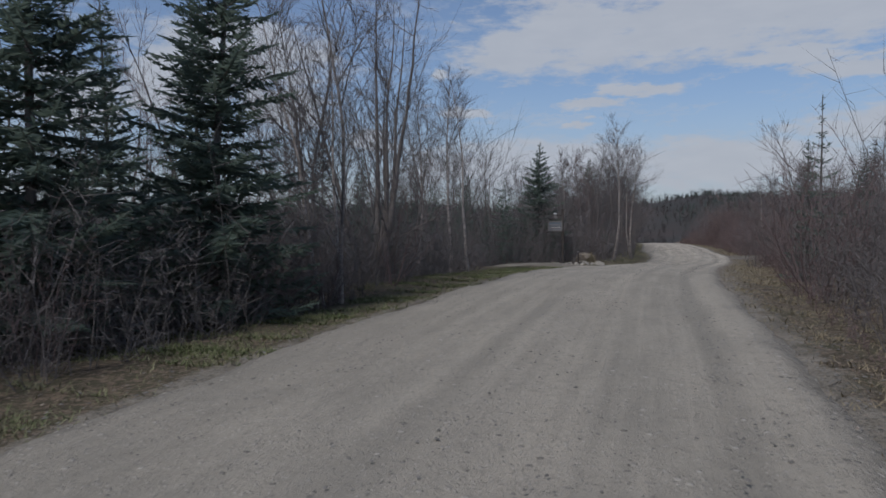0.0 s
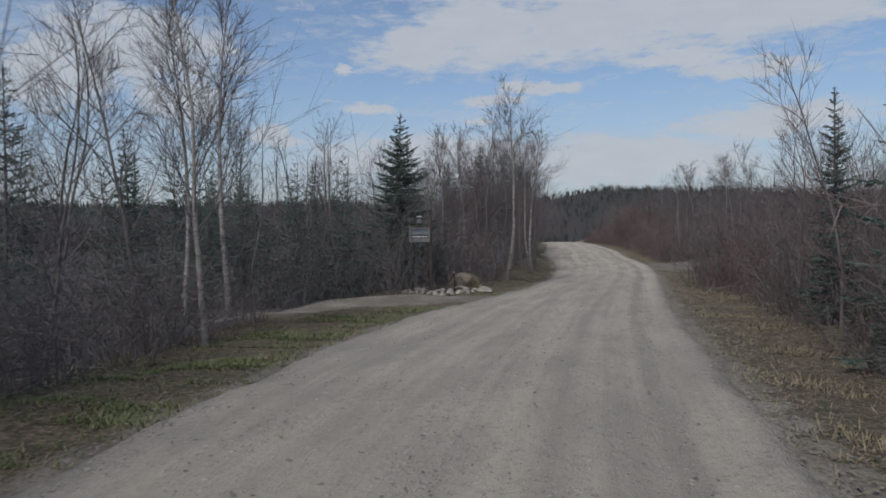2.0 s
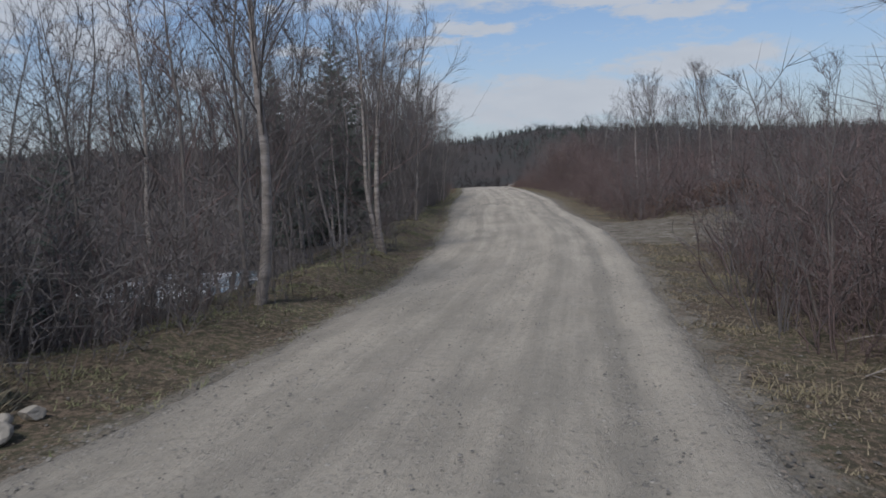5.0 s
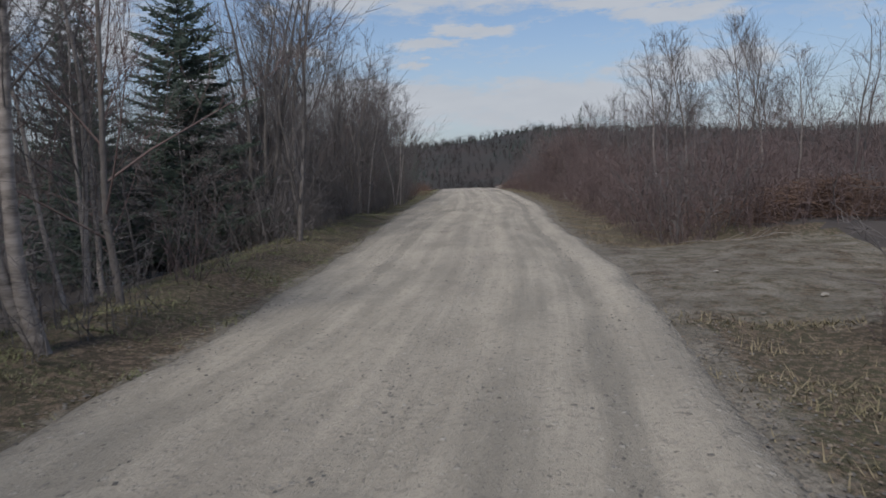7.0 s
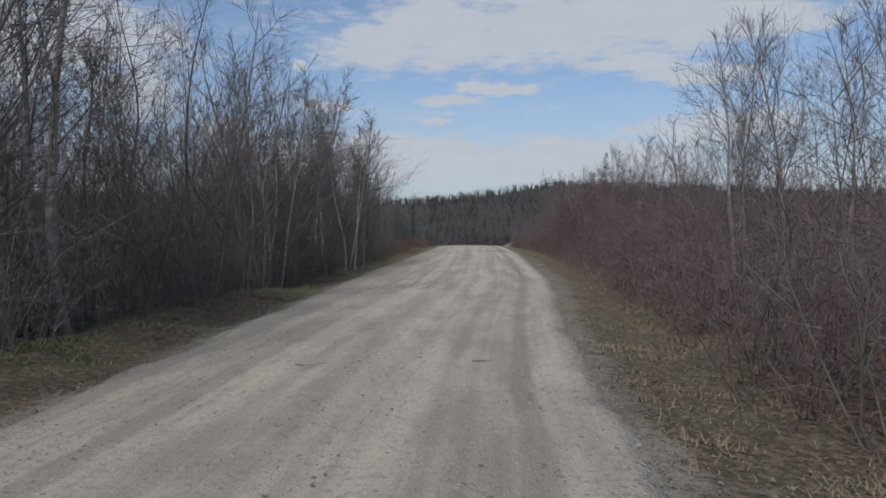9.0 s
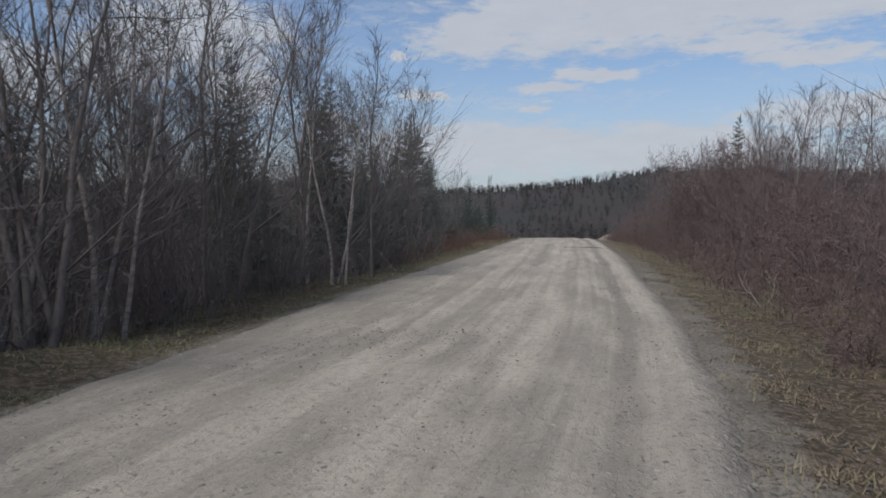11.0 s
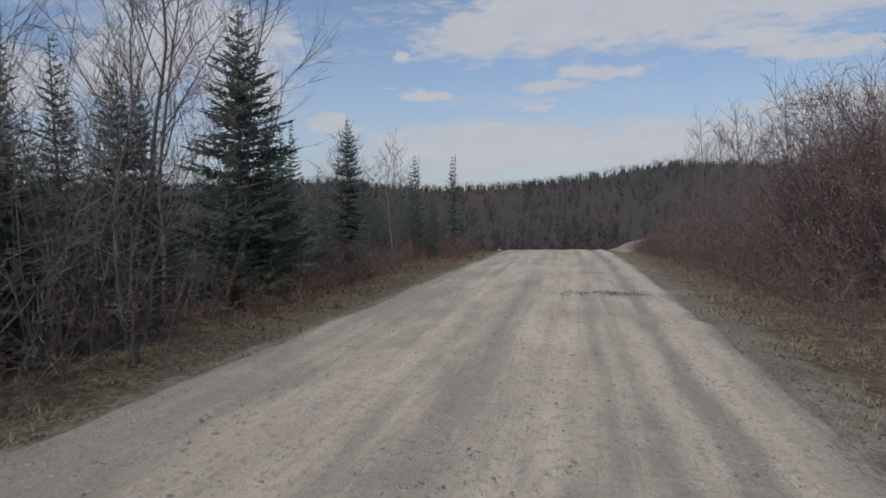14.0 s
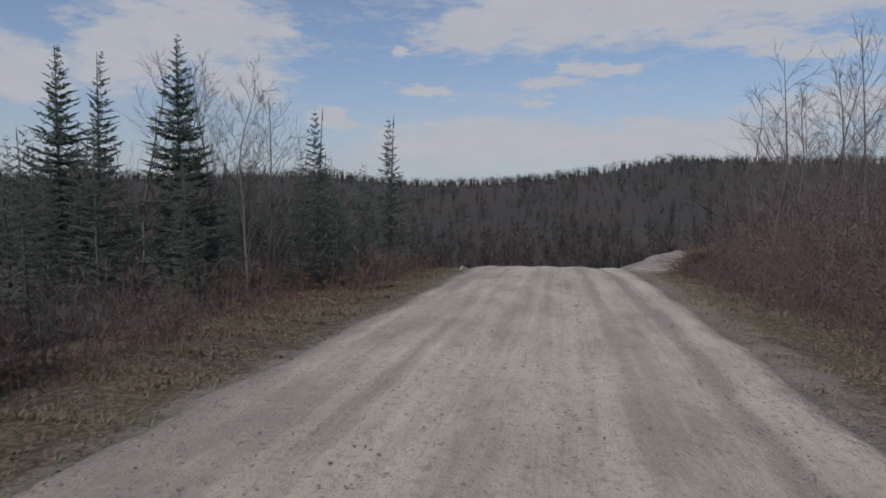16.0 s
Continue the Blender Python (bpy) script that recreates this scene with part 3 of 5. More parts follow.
def build_road():
    vs = np.concatenate([np.arange(-45, -2, 1.0), np.arange(-2, 128, 0.22), np.arange(128, 176, 1.0)])
    us = np.linspace(0, 1, 57)
    rng = np.random.default_rng(3)
    left, right, base = along(vs, EDGE_L), along(vs, EDGE_R), along(vs, PROFILE)
    rag = 0.2 * waves(vs, vs * 0 + 3, 1.6) + 0.10 * waves(vs, vs * 0 + 9, 0.8)
    rag2 = 0.2 * waves(vs, vs * 0 + 13, 1.5) + 0.10 * waves(vs, vs * 0 + 19, 0.75)
    left, right = left - 0.22 + rag * 0.4, right + 0.22 + rag2 * 0.4
    x = left[:, None] + (right - left)[:, None] * us[None]
    y = np.repeat(vs[:, None], len(us), 1)
    lat = x - along(vs, EDGE_R)[:, None]                       # metres from the right edge, negative
    ruts = np.zeros_like(x)
    for c, wd, dp in ((-0.75, 0.22, 0.030), (-2.25, 0.25, 0.028), (-3.4, 0.28, 0.022), (-1.5, 0.3, -0.02), (-4.6, 0.3, 0.02), (-0.2, 0.2, -0.03)):
        wander = 0.12 * waves(y, y * 0 + c * 7, 6.0)
        ruts -= dp * np.exp(-((lat - c - wander) / wd) ** 2)
    bumps = 0.016 * waves(x, y, 0.45) + 0.012 * waves(x * 1.7, y, 0.21) + 0.022 * waves(x, y, 1.9) + rng.normal(0, 0.0035, x.shape)
    crown = 0.05 * (1 - (2 * us[None] - 1) ** 2)
    rim = np.clip((np.abs(2 * us[None] - 1) - 0.86) / 0.14, 0, 1)
    fade = np.clip((np.abs(2 * us[None] - 1) - 0.72) / 0.28, 0, 1)
    edge = 0.13 * rim ** 2
    z = base[:, None] + crown - 0.03 + ruts + bumps - edge + 0.03
    verts = np.stack([x, y, z], -1).reshape(-1, 3)
    n, m = x.shape
    i = (np.arange(n - 1)[:, None] * m + np.arange(m - 1)[None]).ravel()
    tris = np.concatenate([np.stack([i, i + 1, i + m + 1], 1), np.stack([i, i + m + 1, i + m], 1)])
    me = fast_mesh("road", verts, tris, M_ROAD)
    me.shade_smooth()
    uv = me.uv_layers.new(name="UVMap")
    lay = np.stack([lat, y], -1).reshape(-1, 2)
    uv.data.foreach_set("uv", lay[tris.ravel()].astype(np.float32).ravel())
    tone = me.attributes.new("edge", "FLOAT", "POINT")
    tone.data.foreach_set("value", np.repeat(fade, n, 0).astype(np.float32).ravel())
    return tagged(new("road", me), "graded grey gravel road with wheel tracks and washboard", "road", kind="structure")


road = build_road()

def pool(cx, cy, rx, ry, level, n=28):
    rim = [(cx + math.cos(a) * rx * (1 + 0.1 * math.sin(3 * a)), cy + math.sin(a) * ry * (1 + 0.12 * math.sin(4 * a + 1)), level) for a in (6.283185 * i / n for i in range(n))]
    return np.array([(cx, cy, level)] + rim), np.array([(0, 1 + i, 1 + (i + 1) % n) for i in range(n)])


water = new("water", fast_mesh("water", *joined(pool(-9.4, 49.4, 3.2, 3.6, -0.9), pool(-9.0, 59.4, 2.2, 2.0, -0.85)), M_WATER))
tagged(water, "pool among the alders with the sky's reflection painted pale", "water", kind="structure")


# ---- plants: one of each sort is grown, then copied ----
def grow_bare_tree(seed, tall, first=0.28, spread=0.6, limbs=20, trunks=1, bark=None, twig=None, fine=8, thick=1.0, label="", name="bare_tree", subs=6, sway=()):
    rng = np.random.default_rng(seed)
    trunk, crown, tip_a, tip_b = [], [], [], []
    for k in range(trunks):
        h = tall * (1 if k == 0 else rng.uniform(0.75, 0.95))
        lean = rng.normal(0, 0.06, 2) if trunks == 1 else rng.normal(0, 0.17, 2)
        start = np.array([0, 0, -0.45]) + (0 if k == 0 else np.array([*rng.normal(0, 0.18, 2), 0]))
        r = 0.0095 * h * thick * (1 if trunks == 1 else 0.8)
        _, pts, _ = branch_path(rng, start, (lean[0], lean[1], 1), h + 0.45, r, 0.007, 14, 0.06, 0.03)
        if sway and k == 0:
            # a trunk that leans: sideways offsets at even steps of its height
            for q, u in zip(pts, np.linspace(0, 1, len(pts))):
                q[0] = float(np.interp(u, np.linspace(0, 1, len(sway)), sway)) + 0.4 * q[0]
        trunk.append((pts, r * 1.15, 0.006))
        each = limbs // trunks + 2
        for i in range(each):
            f = first + (0.97 - first) * (i + rng.random()) / each
            at = f * 14
            k0 = min(int(at), 13)
            p = pts[k0] + (pts[k0 + 1] - pts[k0]) * (at - k0)
            d = limb_dir(rng, pts[k0 + 1] - pts[k0], rng.uniform(0.45, 1.0) * spread * 1.6)
            ln = tall * (0.36 * (1 - f) + 0.09) * rng.uniform(0.6, 1.3)
            rr = 0.006 * ln + 0.004
            segs, bp, bd = branch_path(rng, p, d, ln, rr, 0.0035, 4, 0.13, 0.09)
            crown.append((bp, rr, 0.0035))
            for s in range(subs):
                k1 = 1 + s * 3 // subs
                q = bp[k1] + (bp[k1 + 1] - bp[k1]) * rng.random()
                d2 = limb_dir(rng, bp[-1] - bp[0], rng.uniform(0.35, 1.0))
                l2 = ln * rng.uniform(0.3, 0.6)
                s2, p2, _ = branch_path(rng, q, d2, l2, 0.005, 0.003, 2, 0.14, 0.08)
                crown.append((p2, 0.0055, 0.0028))
                for _ in range(fine):
                    j = rng.integers(0, 2)
                    q3 = p2[j] + (p2[j + 1] - p2[j]) * rng.random()
                    d3 = limb_dir(rng, p2[-1] - p2[0], rng.uniform(0.25, 0.85)) + np.array([0, 0, 0.15])
                    tip_a.append(q3)
                    tip_b.append(q3 + d3 * l2 * rng.uniform(0.4, 1.05))
    ob = thing(name, label, "tree", "leafless trees along the road")
    me = fast_mesh("trunk", *tubes(trunk, 8), bark)
    me.shade_smooth()
    new("trunk", me).parent = ob
    me = fast_mesh("crown", *joined(tubes(crown, 3), slivers(tip_a, tip_b, 0.0034)), twig)
    new("crown", me).parent = ob
    return ob


def grow_spruce(seed, tall, wide=0.30, gap=0.26, per=7, side=6, bare=0.04, power=0.85, label="dark green spruce with drooping boughs and pointed top"):
    """Whorls of boughs, each with needle-clad side shoots in a flat spray and a few hanging ones."""
    rng = np.random.default_rng(seed)
    _, pts, _ = branch_path(rng, (0, 0, -0.4), (0, 0, 1), tall + 0.4, 0.014 * tall, 0.006, 12, 0.012)
    root, tip, wood = [], [], []
    z, row = bare * tall, 0
    while z < tall * 0.985:
        f = z / tall
        reach = wide * tall * (1 - f) ** power + 0.05
        count = per if f < 0.85 else 5
        for i in range(count + 2):
            if rng.random() < 0.08:
                continue
            between = i >= count          # shorter boughs between the whorls
            a = 6.283 * (i + 0.6 * rng.random()) / count + row * 1.9
            ln = reach * (rng.uniform(0.72, 1.15) if not between else rng.uniform(0.35, 0.6))
            rise = -0.12 + 0.75 * f ** 1.5 + rng.normal(0, 0.09)
            p = np.array([0, 0, z + rng.uniform(-0.12, 0.12) * gap + (0.5 * gap if between else 0)])
            n = max(2, int(ln / 0.5))
            _, bp, _ = branch_path(rng, p, (math.cos(a), math.sin(a), rise), ln, 0.012, 0.004, n, 0.05, 0.12 * (1 - f))
            wood.append((bp, 0.007 + 0.005 * ln, 0.003))
            flat, ahead = np.array([-math.sin(a), math.cos(a), 0]), (bp[-1] - bp[0]) / ln
            m = max(5, int(side * ln / 0.3))
            for j in range(m):
                u = (j + rng.random()) / m
                k0 = min(int(u * n), n - 1)
                q = bp[k0] + (bp[k0 + 1] - bp[k0]) * (u * n - k0)
                w2 = (0.30 * ln * (1.0 - u) ** 0.7 * min(1.0, 0.35 + 2.2 * u) + 0.06) * rng.uniform(0.6, 1.2)
                e = q + (flat * (1 if j % 2 else -1) * 0.8 + ahead * 0.55 + np.array([0, 0, rng.normal(-0.14, 0.22)])) * w2
                root.append(q)
                tip.append(e)
                if w2 > 0.16:             # a spur part way along
                    q2 = q + (e - q) * rng.uniform(0.3, 0.6)
                    root.append(q2)
                    tip.append(q2 + (ahead * 0.8 + flat * rng.normal(0, 0.4) + np.array([0, 0, rng.normal(-0.1, 0.3)])) * w2 * 0.5)
            root.append(bp[-2])
            tip.append(bp[-1] + (bp[-1] - bp[-2]) * 0.25)
        z += gap * (1.05 - 0.4 * f) * rng.uniform(0.85, 1.15)
        row += 1
    root.append(pts[-2])
    tip.append(pts[-1] + np.array([0, 0, 0.12]))
    a, b = np.array(root), np.array(tip)
    d = b - a
    ln = np.linalg.norm(d, axis=1, keepdims=True) + 1e-6
    u = np.cross(d / ln, np.random.default_rng(seed + 9).normal(0, 1, d.shape) * 0.9 + np.array([0, 0, 1.0]))
    u /= np.linalg.norm(u, axis=1, keepdims=True) + 1e-6
    v = np.cross(d / ln, u)
    wd = np.minimum(0.030, 0.17 * ln)
    mid = a + d * 0.4
    verts = np.stack([a, mid + u * wd + v * wd * 0.4, b, mid - u * wd + v * wd * 0.4], 1).reshape(-1, 3)
    one = np.array([(0, 1, 2), (0, 2, 3)])
    tris = (np.arange(len(a))[:, None, None] * 4 + one[None]).reshape(-1, 3)
    ob = thing("spruce", label, "tree", "spruces along the road")
    new("trunk", fast_mesh("trunk", *tubes([(pts, 0.014 * tall, 0.006)], 7), M_BARK)).parent = ob
    crown = new("crown", fast_mesh("crown", *joined((verts, tris), tubes(wood, 3)), M_NEEDLE))
    crown.data.materials.append(M_BARK)
    which = np.zeros(len(crown.data.polygons), np.int32)
    which[len(tris):] = 1
    crown.data.polygons.foreach_set("material_index", which)
    crown.parent = ob
    return ob


def grow_shrub(seed, tall, stems=12, spread=0.5, mat=None, twigs=8, catkins=0, label="", fine=3, bend=0.17, reach=0.4):
    rng = np.random.default_rng(seed)
    main, lines, tip_a, tip_b, bud = [], [], [], [], []
    for k in range(stems):
        ln = tall * rng.uniform(0.45, 1.1)
        a = rng.random() * 6.283
        lean = rng.uniform(0.1, 1.0) * spread
        d = (math.cos(a) * lean, math.sin(a) * lean, 1)
        p = (math.cos(a) * rng.random() * 0.4, math.sin(a) * rng.random() * 0.4, -0.25)
        _, pts, _ = branch_path(rng, p, d, ln + 0.25, 0.01, 0.004, 6, bend, 0.05)
        (main if k < 3 else lines).append((pts, 0.003 * tall + 0.005, 0.003))
        for s in range(twigs):
            f = rng.uniform(0.2, 0.98) * 6
            k0 = min(int(f), 5)
            q = pts[k0] + (pts[k0 + 1] - pts[k0]) * (f - k0)
            l2 = ln * rng.uniform(0.35 * reach, reach)
            _, p2, _ = branch_path(rng, q, limb_dir(rng, pts[k0 + 1] - pts[k0], rng.uniform(0.4, 1.1)), l2, 0.006, 0.003, 2, 0.2, 0.06)
            lines.append((p2, 0.005, 0.0025))
            for _ in range(fine):
                j = rng.integers(0, 2)
                q3 = p2[j] + (p2[j + 1] - p2[j]) * rng.random()
                e = q3 + limb_dir(rng, p2[-1] - p2[0], rng.uniform(0.3, 1.1)) * l2 * rng.uniform(0.3, 0.8)
                tip_a.append(q3)
                tip_b.append(e)
                if catkins and rng.random() < catkins:
                    bud.append((*e, *(e + np.array([rng.normal(0, 0.01), rng.normal(0, 0.01), rng.uniform(-0.03, 0.04)])), 0.008, 0.004))
    ob = thing("shrub", label, "shrub", "leafless shrubs along the road")
    for line in main:
        new("stem", fast_mesh("stem", *tubes([line], 4), mat)).parent = ob
    new("crown", fast_mesh("crown", *joined(tubes(lines, 3), slivers(tip_a, tip_b, 0.004)), mat)).parent = ob
    if bud:
        c = new("catkin", fast_mesh("catkin", *sticks(bud, 3), M_CATKIN))
        c.parent = ob
        tagged(c, "pale fluffy catkins", kind="stuff")
    return ob


def place(ob, x, y, size=1.0, turn=None, rng=random, lean=2.0):
    """Stands a copy of a plant on the ground."""
    m = pose(x, y, height(x, y) - 0.07, rng.uniform(-lean, lean), rng.uniform(-lean, lean), rng.uniform(0, 360) if turn is None else turn)
    c = copy_thing(ob, m)
    c.scale = (size, size, size)
    return c


LEANER = [grow_bare_tree(17, 7.6, 0.36, 0.6, 26, 1, M_BIRCH, M_TWIG, 7, 1.25, "leafless birch whose pale trunk bows out near its foot", "birch", 9, (0.0, 0.28, 0.42, 0.36, 0.3, 0.3, 0.3)),
          grow_bare_tree(18, 7.0, 0.34, 0.6, 24, 2, M_BIRCH, M_TWIG, 7, 1.5, "leafless twin-stemmed birch leaning over the verge", "birch", 9, (0.0, -0.14, -0.22, -0.24, -0.2, -0.15, -0.1))]
BIRCH = [grow_bare_tree(11 + i, 7.0, 0.30, 0.55, 24, 1, M_BIRCH, M_TWIG, 5, 1.0, "leafless birch with pale peeling bark and fine twigs", "birch", 9) for i in range(3)]
CLUMP = [grow_bare_tree(31 + i, 6.5, 0.2, 0.6, 30, 3, M_BIRCH if i == 0 else M_BARK, M_TWIG, 7, 0.9, "leafless clump of several grey-brown stems", "clump_tree", 9) for i in range(3)]
BIGCLUMP = grow_bare_tree(37, 7.6, 0.16, 0.7, 48, 6, M_BARK, M_TWIG, 5, 1.3, "leafless clump of six grey stems spreading from one base", "clump_tree", 7)
ALDER = [grow_bare_tree(51 + i, 6.5, 0.15, 0.55, 18, 1, M_BARK, M_TWIG if i < 3 else M_RED, 6, 0.75, "slender leafless grey-barked tree", "bare_tree", 6) for i in range(5)]
BACK = [grow_bare_tree(61 + i, 6.5, 0.2, 0.5, 14, 1, M_BARK, M_TWIG, 5, 0.85, "slender leafless grey-barked tree", "bare_tree", 4) for i in range(4)]
BACKSPRUCE = [grow_spruce(76 + i, 7.0, 0.25, 0.44, 6, 5, power=0.75) for i in range(2)]
SPRUCE = [grow_spruce(71, 7.0, 0.33, 0.30, 7, 12, power=0.8), grow_spruce(72, 7.0, 0.25, 0.30, 7, 11, power=0.83), grow_spruce(73, 7.0, 0.19, 0.30, 6, 11, power=0.85)]
THIN = [grow_spruce(81 + i, 6.0, 0.17, 0.30, 6, 10, power=0.75, label="slim young spruce with open whorls of boughs") for i in range(3)]
OPEN = grow_spruce(86, 5.3, 0.30, 0.55, 6, 8, power=1.5, label="young spruce with a long bare leader over wide boughs")
SHRUB = [grow_shrub(91 + i, 2.6, 12, 0.55, (M_TWIG, M_RED, M_RED, M_TWIG)[i], 5, 0, ("grey-brown leafless alder shrub", "red-brown leafless dogwood shrub")[i in (1, 2)], 5) for i in range(4)]
PUSSY = [grow_shrub(101 + i, 3.4, 22, 0.3, M_RED, 20, 0.2, "tall leafless willow shrub with pale catkins", 6, 0.16, 0.24) for i in range(3)]
LOW = [grow_shrub(111 + i, 1.1, 18, 0.9, M_RED if i else M_TWIG, 5, 0, "low tangled leafless brush", 7) for i in range(2)]

TREES = []
rng = random.Random(7)


def stand(kind, x, y, tall, native, turn=None, lean=2.0, room=0.0):
    TREES.append((x, y, room))
    return place(kind, x, y, (tall) / native, turn, rng, lean)


# trees that stand out, by place and height
for k, x, y, tall in ((1, -7.0, 9.2, 7.6), (2, -8.3, 10.8, 6.4), (1, -7.6, 6.6, 7.6), (2, -9.2, 9.6, 6.2), (1, -9.0, 6.6, 6.6), (0, -7.6, 37.3, 6.5), (0, -7.9, 60.4, 8.6), (1, -9.6, 58.2, 7.6), (2, -10.4, 60.4, 7.4),
                      (2, -9.7, 86.6, 6.9), (1, -8.4, 84.9, 6.6), (2, -8.6, 80.5, 6.6), (0, -10.9, 100.7, 7.4), (1, -18.4, 115.0, 6.9), (2, -17.3, 115.2, 6.7), (1, -13.7, 114.0, 6.4), (2, -12.2, 105.4, 5.2), (0, -8.2, 91.2, 3.0), (1, -7.9, 89.3, 2.5), (0, -9.1, 90.2, 3.6), (1, -7.6, 17.8, 1.5), (1, 5.4, 26.6, 4.0), (1, -9.4, 94.5, 4.6), (2, -10.6, 93.2, 5.4), (1, -11.8, 98.2, 5.2), (1, -9.1, 97.4, 3.4), (2, -11.6, 95.6, 5.6)):
    stand(SPRUCE[k], x, y, tall, 7.0, room=1.7)
for i, (x, y, tall) in enumerate(((-14.0, 44.5, 6.2), (9.8, 46.0, 6.8), (5.7, 105.2, 6.7),
                                  (-11.0, 121.6, 5.3), (9.3, 140.0, 7.0), (-8.4, 56.5, 5.0),
                                  (-15.5, 33.0, 6.0), (-17.5, 36.0, 5.6), (-11.5, 41.0, 4.8), (-11.8, 117.5, 5.2))):
    stand(THIN[i % 3], x, y, tall, 6.0)
for i, (x, y, tall) in enumerate(((-9.2, 27.7, 8.0), (-7.3, 43.5, 7.0), (-6.2, 50.2, 7.2), (-11.0, 28.6, 8.0), (-7.0, 22.7, 6.4), (7.7, 72.4, 6.9), (7.5, 75.4, 6.9),
                                  (6.5, 72.7, 6.6), (10.2, 75.8, 8.0), (-7.16, 81.3, 7.6), (-8.3, 83.3, 7.4), (9.6, 66.5, 5.2), (-6.3, 53.6, 5.4))):
    stand(BIRCH[i % 3], x, y, tall, 7.0)
for i, (x, y, tall) in enumerate(((-6.1, 11.9, 7.0), (-7.0, 63.0, 7.6), (-7.7, 76.1, 6.6), (-6.0, 80.2, 6.0), (3.9, 40.4, 3.6), (-5.7, 68.0, 6.8), (-6.1, 72.6, 7.0), (-6.8, 77.2, 6.6), (-7.0, 46.5, 7.0), (-5.5, 52.0, 7.2))):
    stand(CLUMP[i % 3], x, y, tall, 6.5)
for i, (x, y, tall) in enumerate(((-5.3, 43.6, 7.4), (5.4, 39.5, 5.2), (-9.7, 95.5, 8.2), (-10.4, 97.0, 8.0), (-12.2, 97.5, 7.4), (-8.8, 92.0, 7.0), (-11.0, 24.0, 6.0), (-7.2, 81.0, 7.0), (-5.8, 82.4, 6.4), (-9.2, 87.8, 7.0), (-11.36, 113.1, 5.2), (-14.47, 113.4, 5.7), (-13.49, 115.3, 6.1), (-12.45, 116.0, 5.3), (-14.6, 115.4, 6.1), (1.8, 132.3, 7.6), (2.9, 128.1, 7.2), (4.0, 127.9, 7.5), (-10.56, 99.9, 8.6), (8.8, 150.0, 9.0), (6.3, 152.0, 9.0))):
    stand(ALDER[i % 4], x, y, tall, 6.5)


stand(LEANER[0], -4.15, 40.95, 7.6, 7.6, 0, 0.5, 1.0)
stand(LEANER[1], -3.55, 48.4, 7.0, 7.0, 0, 0.5, 1.0)
stand(OPEN, 3.5, 22.6, 5.3, 5.3, 20, 1.0, 0.9)
stand(THIN[1], 3.75, 26.4, 4.4, 6.0, room=0.7)
stand(ALDER[4], 3.6, 25.6, 5.0, 6.5, 200)
stand(ALDER[1], -5.9, 35.5, 5.6, 6.5, 30, room=0.8)
stand(BIGCLUMP, -7.3, 15.8, 8.0, 7.6, 120, room=1.2)
stand(BIGCLUMP, -6.3, 61.6, 8.6, 7.6, 40, room=1.2)
stand(LEANER[1], -5.9, 63.9, 8.6, 7.0, 0, 0.5, 1.0)
stand(ALDER[2], -4.35, 58.3, 8.4, 6.5, 70, room=1.0)
stand(BIGCLUMP, -6.19, 71.5, 7.0, 7.6, 200, room=1.0)


for k, x, y, tall in ((1, 0.2, 126.5, 2.2), (3, 1.4, 125.6, 2.6), (2, -0.5, 128.4, 1.9), (0, 1.0, 129.0, 2.6), (0, 4.7, 59.7, 3.3), (3, 5.68, 60.6, 3.0), (1, 3.98, 60.9, 2.4), (2, 6.69, 60.2, 2.6), (0, 4.24, 62.6, 2.8)):
    stand(SHRUB[k], x, y, tall, 2.6)


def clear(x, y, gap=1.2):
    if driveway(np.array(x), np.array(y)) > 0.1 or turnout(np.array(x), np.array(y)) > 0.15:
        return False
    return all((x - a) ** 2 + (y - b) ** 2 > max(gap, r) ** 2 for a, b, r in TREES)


def scatter(kinds, native, count, xr, yr, tall, gap=1.2, side="left"):
    """Fills a belt beside the road; xr counts metres out from the road's edge."""
    done = 0
    for _ in range(count * 6):
        if done >= count:
            break
        y, out = rng.uniform(*yr), rng.uniform(*xr)
        out += float(along(y, FOOT_L if side == "left" else FOOT_R)) - 1.9
        x = float(along(y, EDGE_L)) - out if side == "left" else float(along(y, EDGE_R)) + out
        if kinds is SHRUB and side == "left" and -11 < x < -4.3 and 43 < y < 58:
            continue
        if clear(x, y, gap):
            stand(rng.choice(kinds), x, y, rng.uniform(*tall), native)
            done += 1


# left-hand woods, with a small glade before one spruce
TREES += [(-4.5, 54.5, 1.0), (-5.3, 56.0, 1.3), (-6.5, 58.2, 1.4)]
scatter(ALDER, 6.5, 26, (2.8, 9), (-4, 24), (5.0, 7.2))
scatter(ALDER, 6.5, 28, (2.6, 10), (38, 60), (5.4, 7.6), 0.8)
scatter(BACK, 6.5, 14, (7, 16), (30, 60), (5.6, 7.8), 1.2)
scatter(ALDER, 6.5, 34, (2.4, 8), (60, 80), (4.6, 6.8), 0.8)
scatter(ALDER, 6.5, 15, (3.2, 9), (78, 95), (4.6, 6.8))
scatter(ALDER, 6.5, 5, (3.0, 7), (87, 98), (4.6, 6.2), 0.8)
scatter(BACK, 6.5, 14, (6, 16), (98, 124), (4.0, 5.8))
scatter(BACK, 6.5, 48, (10, 36), (2, 90), (5.6, 7.8), 1.6)
scatter(CLUMP, 6.5, 6, (4, 10), (50, 78), (5.0, 6.8))
scatter(BACKSPRUCE, 7.0, 22, (9.5, 24), (22, 64), (4.2, 6.6), 1.3)
scatter(BACKSPRUCE, 7.0, 16, (8, 24), (8, 30), (2.5, 4.5), 1.3)
